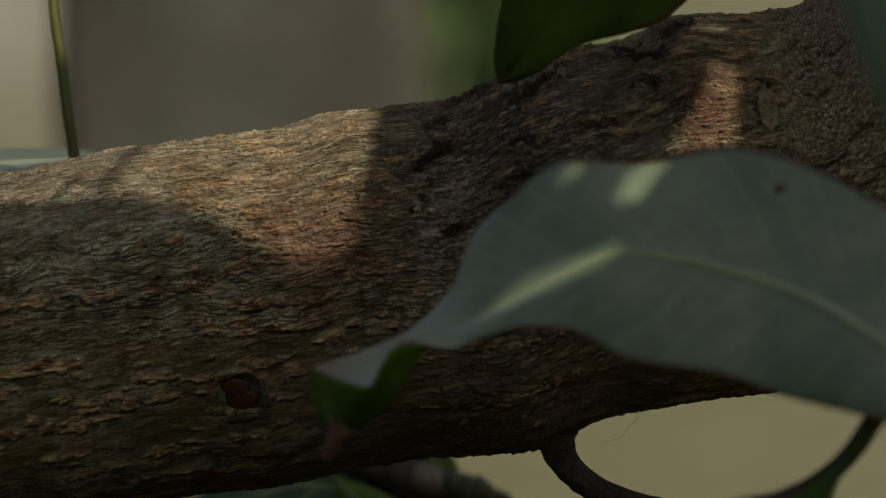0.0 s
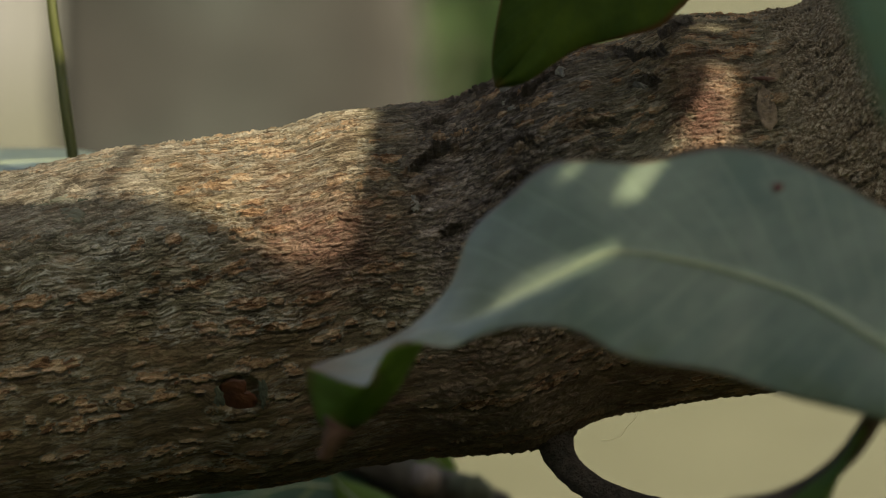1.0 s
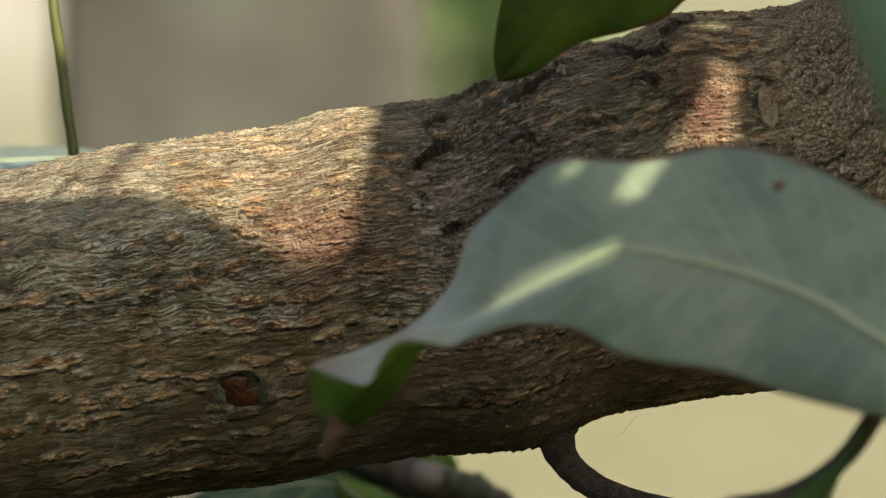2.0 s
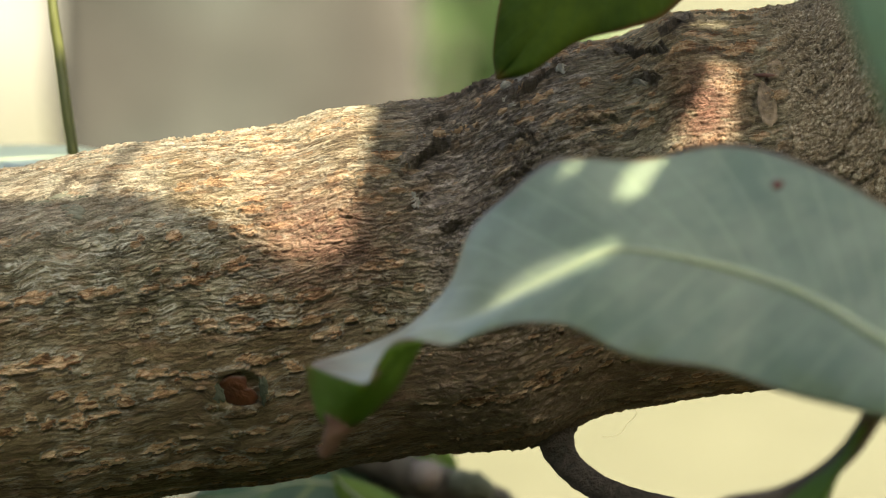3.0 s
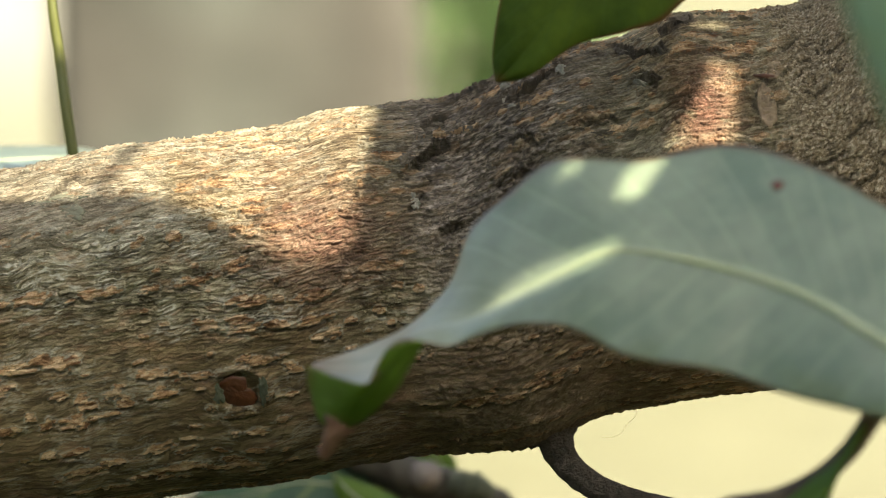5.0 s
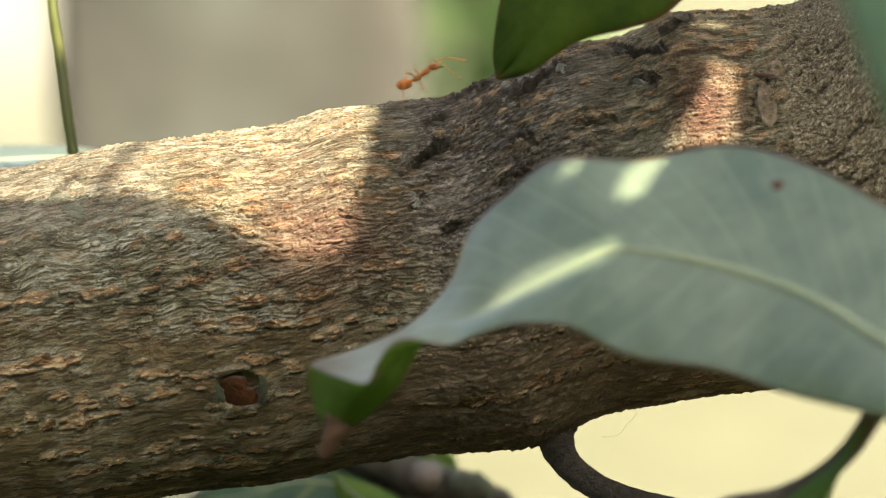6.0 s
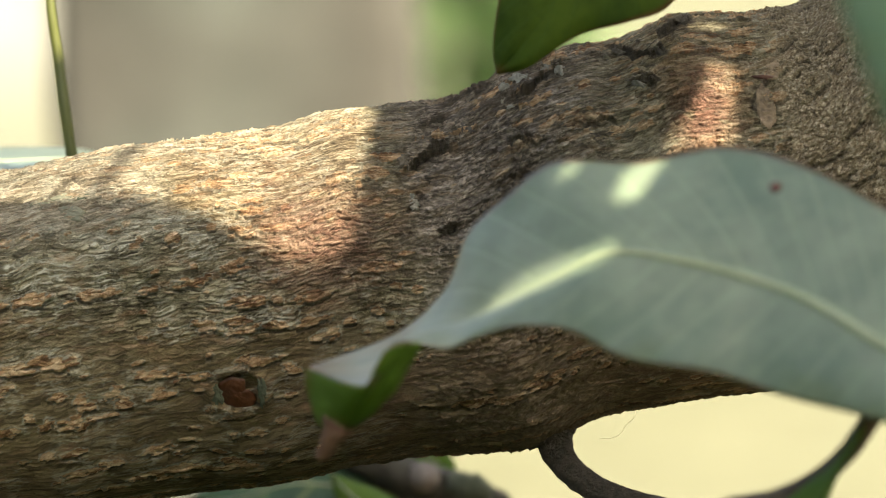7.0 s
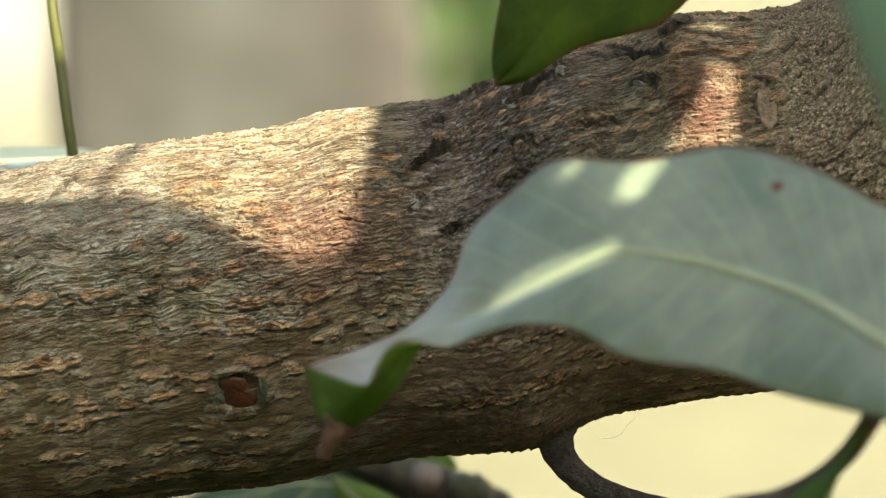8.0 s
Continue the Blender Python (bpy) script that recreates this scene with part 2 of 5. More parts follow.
LEAF_UNDER = leaf_material("leaf_underside", (0.10, 0.18, 0.026), (0.135, 0.225, 0.036), (0.22, 0.38, 0.04), 0.5, (0.14, 0.24, 0.05), 0.2)
LEAF_DARK = leaf_material("dark_leaf", (0.016, 0.040, 0.005), (0.095, 0.135, 0.012), (0.095, 0.165, 0.010), 0.7, (0.04, 0.07, 0.012), 0.3)
LEAF_SHINY = leaf_material("shiny_leaf", (0.20, 0.26, 0.22), (0.28, 0.34, 0.30), (0.22, 0.30, 0.12), 0.28, (0.30, 0.35, 0.26))
LEAF_HANGING = leaf_material("hanging_leaf", (0.018, 0.045, 0.006), (0.068, 0.108, 0.011), (0.080, 0.155, 0.010), 0.7, (0.05, 0.09, 0.014), 0.3)
LEAF_NEAR = leaf_material("teal_leaf", (0.25, 0.44, 0.30), (0.31, 0.50, 0.36), (0.16, 0.28, 0.12), 0.58)
LEAF_FAR = leaf_material("shaded_leaf", (0.055, 0.105, 0.068), (0.085, 0.15, 0.095), (0.12, 0.22, 0.05), 0.58)
WITHER = plain_material("withered_leaf", (0.10, 0.046, 0.025), (0.24, 0.135, 0.09), 260, 0.8, (1, 1, 1), 0.5)
MIDRIB = plain_material("leaf_midrib", (0.29, 0.335, 0.20), (0.36, 0.40, 0.26), 120, 0.5)
GREEN_STEM = plain_material("green_stem", (0.07, 0.082, 0.018), (0.155, 0.16, 0.043), 90, 0.5, (1, 1, 0.2), 0.3)
TWIG = plain_material("twig_bark", (0.036, 0.029, 0.022), (0.125, 0.10, 0.077), 900, 0.85, (1, 1, 1), 1.0, 0.002)
SHOOT = plain_material("shoot_bark", (0.085, 0.055, 0.035), (0.21, 0.155, 0.11), 260, 0.6, (1, 1, 1), 0.4)
TWIG_FAR = plain_material("weathered_twig", (0.026, 0.023, 0.017), (0.085, 0.078, 0.060), 120, 0.85, (1, 1, 1), 0.6)
KNOT = plain_material("cut_knot", (0.11, 0.09, 0.07), (0.24, 0.20, 0.17), 200, 0.9)
SCAR = plain_material("healed_wood", (0.028, 0.010, 0.006), (0.135, 0.046, 0.018), 230, 0.45, (1, 1, 1), 0.5)
LICHEN = plain_material("lichen", (0.055, 0.064, 0.040), (0.105, 0.115, 0.074), 600, 0.9, (1, 1, 1), 0.6)
BARE_WOOD = plain_material("bare_wood", (0.12, 0.085, 0.052), (0.37, 0.28, 0.18), 900, 0.75, (1, 1, 0.25), 0.6)
PAPERY = plain_material("papery_bark", (0.12, 0.12, 0.082), (0.22, 0.215, 0.155), 400, 0.85, (1, 1, 1), 0.4)
FLAKE = plain_material("loose_bark", (0.05, 0.042, 0.034), (0.20, 0.168, 0.132), 700, 0.9, (1, 1, 1), 0.8)
PALE_FLAKE = plain_material("pale_bark_flake", (0.095, 0.090, 0.074), (0.33, 0.315, 0.26), 900, 0.8, (1, 1, 1), 0.6)
BLEMISH = plain_material("leaf_blemish", (0.09, 0.028, 0.028), (0.18, 0.06, 0.05), 900, 0.6)
SILK = plain_material("silk", (0.5, 0.45, 0.3), (0.7, 0.65, 0.5), 500, 0.5)
ANT = plain_material("ant_amber", (0.46, 0.125, 0.018), (0.66, 0.215, 0.036), 900, 0.35)
ANT_LEG = plain_material("ant_leg", (0.52, 0.24, 0.07), (0.70, 0.37, 0.14), 900, 0.35)
ANT_EYE = plain_material("ant_eye", (0.012, 0.010, 0.009), (0.02, 0.016, 0.014), 900, 0.15)
GROUND = ground_material()
TRUNK = plain_material("far_trunk_bark", (0.043, 0.047, 0.042), (0.088, 0.094, 0.085), 9.0, 0.9, (1, 1, 0.25), 0.8, 0.02)


def far_trunk_material():
    """Grey bark, paler and greener grey where the attribute says."""
    m, n, l, s = material("two_tone_bark")
    lichen, _ = attribute(n, "lichen")
    geo = n.new("ShaderNodeTexCoord")
    a = noise_node(n, l, geo.outputs["Object"], 6, 4, 0.55, (1, 1, 0.8))
    dull = ramp(n, l, a, (0.36, (0.056, 0.052, 0.0445)), (0.64, (0.087, 0.081, 0.070)))
    pale = ramp(n, l, a, (0.36, (0.076, 0.083, 0.072)), (0.64, (0.108, 0.117, 0.104)))
    l.new(mix(n, l, lichen, dull, pale), s.inputs["Base Color"])
    s.inputs["Roughness"].default_value = 0.9
    bump(n, l, s, a, 0.8, 0.02)
    return m


TRUNK_PALE = far_trunk_material()
BUSH = leaf_material("bush_leaf", (0.13, 0.225, 0.09), (0.17, 0.26, 0.12), (0.19, 0.34, 0.115), 0.55)


# ---- building blocks ----
def part(name, bm, mat, parent=None, label=""):
    """Links a bmesh as one mesh object, under a thing or a part."""
    me = bpy.data.meshes.new(name)
    bm.to_mesh(me)
    bm.free()
    return linked(name, me, mat, parent, label)


def linked(name, me, mat, parent=None, label=""):
    me.materials.clear()
    me.materials.append(mat)
    me.shade_smooth()
    ob = new(name, me)
    if parent is not None:
        ob.parent = parent
        ob.matrix_parent_inverse = Matrix.Identity(4)
    return tagged(ob, label)


def grid_mesh(name, points, closed=False, quads=None):
    """A mesh from an array of rows x columns x 3."""
    rows, cols = points.shape[:2]
    idx = np.arange(rows * cols).reshape(rows, cols)
    if closed:
        idx = np.concatenate([idx, idx[:, :1]], 1)
    f = np.stack([idx[:-1, :-1], idx[:-1, 1:], idx[1:, 1:], idx[1:, :-1]], -1).reshape(-1, 4)
    me = bpy.data.meshes.new(name)
    me.vertices.add(rows * cols)
    me.vertices.foreach_set("co", points.reshape(-1).astype(np.float32))
    me.loops.add(f.size)
    me.loops.foreach_set("vertex_index", f.reshape(-1).astype(np.int32))
    me.polygons.add(len(f))
    me.polygons.foreach_set("loop_start", np.arange(0, f.size, 4, dtype=np.int32))
    me.update(calc_edges=True)
    me.validate()
    return me


def put_attribute(me, name, values):
    kind = "FLOAT_VECTOR" if values.ndim > 1 and values.shape[-1] == 3 else "FLOAT"
    a = me.attributes.new(name, kind, "POINT")
    a.data.foreach_set("vector" if kind == "FLOAT_VECTOR" else "value", values.reshape(-1).astype(np.float32))


def spline(points, count):
    """A smooth line through a few control points, resampled at even steps of its parameter."""
    p = np.array([list(q) for q in points], float)
    p = np.concatenate([2 * p[:1] - p[1:2], p, 2 * p[-1:] - p[-2:-1]])
    t = np.linspace(0, len(p) - 3 - 1e-9, count)
    i, f = t.astype(int), (t % 1)[:, None]
    a, b, c, d = p[i], p[i + 1], p[i + 2], p[i + 3]
    return 0.5 * (2 * b + (c - a) * f + (2 * a - 5 * b + 4 * c - d) * f ** 2 + (3 * b - a - 3 * c + d) * f ** 3)


def hashed(i, j, seed):
    h = (i * 374761393 + j * 668265263 + seed * 974634777) & 0xFFFFFFFF
    h = ((h ^ (h >> 13)) * 1274126177) & 0xFFFFFFFF
    return ((h ^ (h >> 16)) & 0xFFFF) / 65535.0


def speckle(x, y, seed=0, octaves=1):
    """Smooth value noise, 0..1, on arrays."""
    total, weight, amp = 0.0, 0.0, 1.0
    for o in range(octaves):
        xi, yi = np.floor(x).astype(np.int64), np.floor(y).astype(np.int64)
        fx, fy = x - xi, y - yi
        fx, fy = fx * fx * (3 - 2 * fx), fy * fy * (3 - 2 * fy)
        low = hashed(xi, yi, seed + o) * (1 - fx) + hashed(xi + 1, yi, seed + o) * fx
        high = hashed(xi, yi + 1, seed + o) * (1 - fx) + hashed(xi + 1, yi + 1, seed + o) * fx
        total, weight = total + amp * (low * (1 - fy) + high * fy), weight + amp
        x, y, amp = x * 2.03 + 5.3, y * 2.03 + 1.7, amp * 0.55
    return total / weight


def scales(x, y, seed):
    """Cells of a jittered lattice, like flakes: distance to the nearest border, a random number for each cell, and the place in it."""
    xi, yi = np.floor(x).astype(np.int64), np.floor(y).astype(np.int64)
    near, second = np.full(x.shape, 9.0), np.full(x.shape, 9.0)
    rand, ox, oy = np.zeros(x.shape), np.zeros(x.shape), np.zeros(x.shape)
    for i in (-1, 0, 1):
        for j in (-1, 0, 1):
            ci, cj = xi + i, yi + j
            dx, dy = ci + hashed(ci, cj, seed) - x, cj + hashed(ci, cj, seed + 1) - y
            d = np.sqrt(dx * dx + dy * dy)
            closer = d < near
            second = np.where(closer, near, np.minimum(second, d))
            rand = np.where(closer, hashed(ci, cj, seed + 2), rand)
            ox, oy = np.where(closer, -dx, ox), np.where(closer, -dy, oy)
            near = np.where(closer, d, near)
    return second - near, rand, ox, oy, near


def ease(a, b, x):
    t = np.clip((x - a) / (b - a), 0, 1)
    return t * t * (3 - 2 * t)


def line_distance(u, v, points):
    """Distance in mm from (u, v) to a bent line, positive on its upper side, and how far along it (0..1)."""
    best, where, above = np.full(u.shape, 1e9), np.zeros(u.shape), np.zeros(u.shape)
    for k, ((ax, ay), (bx, by)) in enumerate(zip(points[:-1], points[1:])):
        dx, dy = bx - ax, by - ay
        t = np.clip(((u - ax) * dx + (v - ay) * dy) / (dx * dx + dy * dy), 0, 1)
        d = np.hypot(u - ax - t * dx, v - ay - t * dy)
        where = np.where(d < best, (k + t) / (len(points) - 1), where)
        above = np.where(d < best, np.sign(dx * (v - ay) - dy * (u - ax)), above)
        best = np.minimum(best, d)
    return best * above, where


def tube(name, centre, radii, sides=16, rough=0.0, seed=3, square=1.0):
    """A tube along world points (n x 3) with a radius for each in metres; rough: knobbliness as a share of the radius."""
    c = np.asarray(centre, float)
    r = np.asarray(radii, float)
    way = np.gradient(c, axis=0)
    way /= np.linalg.norm(way, axis=1)[:, None] + 1e-12
    ref = np.array([0.0, 1.0, 0.05]) if abs(way[:, 1]).mean() < 0.8 else np.array([1.0, 0, 0])
    a = np.cross(way, ref)
    a /= np.linalg.norm(a, axis=1)[:, None] + 1e-12
    b = np.cross(way, a)
    ang = np.linspace(0, 2 * np.pi, sides, endpoint=False)
    boxy = lambda w: np.sign(w) * np.abs(w) ** square
    s = np.concatenate([[0], np.cumsum(np.linalg.norm(np.diff(c, axis=0), axis=1))])
    size = r[:, None] * np.ones(sides)
    if rough:
        ss, aa = np.meshgrid(s / (r.mean() * 0.5), ang, indexing="ij")
        size = size * (1 + rough * (speckle(ss, np.abs(aa - np.pi) * 2.2, seed, 3) * 2 - 1))
    p = c[:, None] + size[..., None] * (boxy(np.cos(ang))[None, :, None] * a[:, None] + boxy(np.sin(ang))[None, :, None] * b[:, None])
    p = np.concatenate([np.repeat(c[:1, None], sides, 1), p, np.repeat(c[-1:, None], sides, 1)])
    return grid_mesh(name, p, closed=True)


def spots(points):
    """Control points (u, v, d) to an array of world places."""
    return np.array([at(*p) for p in points])


def blade_mesh(name, upper, middle, lower, along=90, half=16, thick=0.3, wave=0.0, seed=11):
    """A leaf's blade between its two margins and its midrib, each a few (u, v, d) points from tip to base; with two skins."""
    e1, e2, e3 = spline(upper, along), spline(middle, along), spline(lower, along)
    t = np.linspace(0, 1, half + 1)[:, None, None]
    first = e1 * (1 - t) + e2 * t
    second = e2 * (1 - t) + e3 * t
    sheet = np.concatenate([first[:-1], second]).transpose(1, 0, 2)
    cross = np.concatenate([np.linspace(1, 0, half + 1)[:-1], np.linspace(0, -1, half + 1)])
    length = np.concatenate([[0], np.cumsum(np.linalg.norm(np.diff(e2, axis=0), axis=1))])
    if wave:
        ss, cc = np.meshgrid(length, cross, indexing="ij")
        sheet[..., 2] += wave * (speckle(ss / 9, cc * 1.4 + 40, seed, 2) - 0.5) * np.abs(cc)
        sheet[..., 2] -= 0.35 * wave * np.sin(np.pi * np.abs(cc))
    k = (FOCUS + sheet[..., 2:]) / 1000
    w = np.array(EYE) + np.array(AIM) * k + (np.array(RIGHT) * sheet[..., :1] + np.array(UP) * sheet[..., 1:2]) * k / FOCUS
    gu, gv = np.gradient(w, axis=0), np.gradient(w, axis=1)
    nrm = np.cross(gu, gv)
    nrm /= np.linalg.norm(nrm, axis=-1)[..., None] + 1e-15
    full = np.concatenate([w + nrm * thick / 2000, (w - nrm * thick / 2000)[:, ::-1]], 1)
    me = grid_mesh(name, full, closed=True)
    lay = np.stack(np.broadcast_arrays(np.linspace(0, 1, along)[:, None], cross[None], length[:, None]), -1)
    put_attribute(me, "blade", np.concatenate([lay, lay[:, ::-1]], 1))
    return me, spline([tuple(p) for p in e2], 60)


def place_pivot(ob, pivot):
    """Moves the object's origin to a world place, so that it can swing there."""
    ob.data.transform(Matrix.Translation(-Vector(pivot)))
    ob.location = pivot


def cluster(name, base, kids):
    """A thing: an Empty at its base that parents its parts, whose meshes are in world places."""
    e = new(name)
    e.location = base
    for k in kids:
        for o in (k, *k.children_recursive):
            o.data.transform(Matrix.Translation(-Vector(base)))
        k.parent = e
    return e


# ---- ground and distance ----
def make_ground():
    """Dry, straw-covered ground, one sheet to the horizon; unseen parts are dark to cut bounce."""
    x = np.concatenate([-np.geomspace(900, 3, 26), np.linspace(-2.7, 2.7, 40), np.geomspace(3, 900, 26)])
    y = np.concatenate([-np.geomspace(900, 3, 16), np.linspace(-2.6, 16, 90), np.geomspace(17, 1500, 22)])
    xx, yy = np.meshgrid(x, y, indexing="ij")
    z = 0.05 * (speckle(xx * 1.1, yy * 1.1, 5, 3) - 0.5) + 0.5 * (speckle(xx * 0.02, yy * 0.02, 8) - 0.5) * ease(20, 120, np.hypot(xx, yy))
    me = grid_mesh("ground", np.stack([xx, yy, z], -1))
    edge = yy - 4.6 + 1.2 * (speckle(xx * 0.8, yy * 0.8, 15, 3) - 0.5)
    put_attribute(me, "straw", ease(-0.3, 0.3, edge) * ease(30, 26, yy))
    put_attribute(me, "pale_glow", np.exp(-((xx + 0.13 * yy - 0.04) / 0.42) ** 2 - ((yy - 13.5) / 2.8) ** 2))
    ground = linked("ground", me, GROUND)
    tagged(ground, "pale yellow sunlit straw, with unseen dark ground added to cut bounced light", "ground", kind="structure")


def leaf_template(length=0.10, width=0.030, fold=0.25):
    """A small lance-shaped leaf along +x, folded a little along its rib; verts and faces."""
    xs = (0.0, 0.16, 0.38, 0.62, 0.84, 1.0)
    ws = (0.02, 0.62, 1.0, 0.9, 0.5, 0.02)
    verts, faces = [], []
    for x, w in zip(xs, ws):
        droop = -0.16 * x * x * length
        verts += [(x * length, -w * width / 2, droop + fold * w * width / 2), (x * length, 0, droop), (x * length, w * width / 2, droop + fold * w * width / 2)]
    for k in range(len(xs) - 1):
        a = 3 * k
        faces += [(a, a + 1, a + 4, a + 3), (a + 1, a + 2, a + 5, a + 4)]
    return np.array(verts), np.array(faces)


def leaf_mass(name, poses, mat, length=0.10, width=0.03):
    """Many leaves in one mesh, one for each pose (matrix, size)."""
    v, f = leaf_template(length, width)
    t = np.repeat(np.linspace(0, 1, 6), 3)
    c = np.tile([-1.0, 0, 1.0], 6)
    allv, allf, lay = [], [], []
    for k, (m, size) in enumerate(poses):
        a = np.array(m)
        allv.append((v * size) @ a[:3, :3].T + a[:3, 3])
        allf.append(f + k * len(v))
        lay.append(np.stack([t, c, t * length * size * 1000], -1))
    me = bpy.data.meshes.new(name)
    me.from_pydata(np.concatenate(allv).tolist(), [], np.concatenate(allf).tolist())
    put_attribute(me, "blade", np.concatenate(lay))
    return linked(name, me, mat)


def make_far_tree(name, x, y, girth, height, seed, label):
    """A grey tree well behind the branch: tapered trunk, limbs, a crown of many leaves."""
    rnd = random.Random(seed)
    base = Vector((x, y, -0.05))
    line = spline([(x, y, -0.05), (x + 0.02, y, 0.5), (x - 0.01, y + 0.02, 1.4), (x + 0.03, y, 2.2), (x, y + 0.05, height)], 80)
    z = (line[:, 2] + 0.05) / height
    trunk = linked("trunk", tube("trunk", line, girth * (1 - 0.35 * z + 0.14 * np.exp(-z * 14)), 64, 0.03, seed, 0.2), TRUNK_PALE)
    co = np.array([v.co for v in trunk.data.vertices])
    # a paler band over the trunk's middle and left
    put_attribute(trunk.data, "lichen", np.exp(-((co[:, 0] - x + 0.05 + 0.26 * (speckle(co[:, 0] * 6, co[:, 2] * 5, seed, 3) - 0.5)) / 0.15) ** 2))
    kids, tips = [trunk], []
    for k in range(7):
        a, start = k * 2.4 + rnd.random(), Vector((x, y, height * (0.72 + 0.04 * k)))
        end = start + Vector((math.cos(a), math.sin(a), 0.75)) * rnd.uniform(0.7, 1.3)
        bend = spline([start, start.lerp(end, 0.5) + Vector((0, 0, 0.12)), end], 14)
        kids.append(linked("limb", tube("limb", bend, np.linspace(girth * 0.36, girth * 0.08, 14), 10, 0.1, k), TRUNK))
        tips += [Vector(bend[i]) for i in (5, 7, 9, 11, 13)]
    poses = []
    for k in range(1500):
        p = rnd.choice(tips) + Vector((rnd.gauss(0, 0.28), rnd.gauss(0, 0.28), rnd.gauss(0.05, 0.22)))
        poses.append((pose(*p, rnd.uniform(-30, 30), rnd.uniform(-10, 70), rnd.uniform(0, 360)), rnd.uniform(0.9, 1.8)))
    crown = leaf_mass("crown", poses, BUSH, 0.12, 0.035)
    kids.append(crown)
    tree = cluster(name, base, kids)
    return tagged(tree, label, "tree")


def make_bush(name, x, y, height, spread, seed, count=900):
    """A leafy shrub standing on the ground."""
    rnd = random.Random(seed)
    kids, tips = [], []
    for k in range(6):
        a = k * 1.05
        end = Vector((x + math.cos(a) * spread * 0.7, y + math.sin(a) * spread * 0.7, height * rnd.uniform(0.75, 1)))
        line = spline([(x, y, -0.03), (x + math.cos(a) * spread * 0.2, y + math.sin(a) * spread * 0.2, height * 0.5), end], 12)
        kids.append(linked("stem", tube("stem", line, np.linspace(0.014, 0.004, 12), 8), TWIG_FAR))
    poses = []
    for k in range(count):
        p = Vector((x + rnd.gauss(0, spread), y + rnd.gauss(0, spread), height * rnd.uniform(0.36, 1.12)))
        poses.append((pose(*p, rnd.uniform(-40, 40), rnd.uniform(-30, 60), rnd.uniform(0, 360)), rnd.uniform(0.35, 0.7)))
    kids.append(leaf_mass("foliage", poses, BUSH))
    return tagged(cluster(name, Vector((x, y, -0.03)), kids), "bright green leafy shrub on dry ground", "shrub")


# ---- the branch ----
# upper and lower outline of the branch, from its thin end to where it bends up into the limb
TOPLINE = [(-223.7, -28.2), (-140.3, -6.6), (-90.3, 6.3), (-65.3, 11.2), (-57.0, 13.1), (-48.7, 14.8), (-40.3, 15.8), (-32.0, 16.8), (-23.7, 17.8), (-17.0, 19.8), (-12.0, 20.5), (-5.3, 20.9),
           (0.5, 21.6), (6.3, 24.3), (13.0, 27.3), (19.7, 29.5), (25.6, 30.5), (30.5, 32.7), (34.7, 34.6), (43.0, 34.8), (48.8, 35.6), (53.8, 37.4), (59.7, 43.4), (63.4, 55.1), (65.5, 78.4), (68.0, 120.1)]
LOWLINE = [(-223.7, -34.9), (-138.7, -43.2), (-88.7, -44.1), (-63.7, -40.3), (-54.9, -38.9), (-46.2, -37.6), (-37.4, -36.2), (-28.7, -35.1), (-19.9, -33.4), (-12.8, -31.9), (-7.0, -31.0), (-1.2, -30.2),
           (5.5, -29.8), (12.2, -28.9), (18.8, -25.9), (24.7, -23.9), (29.0, -23.4), (33.0, -22.9), (40.5, -21.8), (49.7, -20.8), (59.7, -18.6), (71.3, -14.1), (84.7, -4.9), (98.0, 11.8), (108.0, 49.2), (114.7, 95.1)]
AXIS_D = 13.0


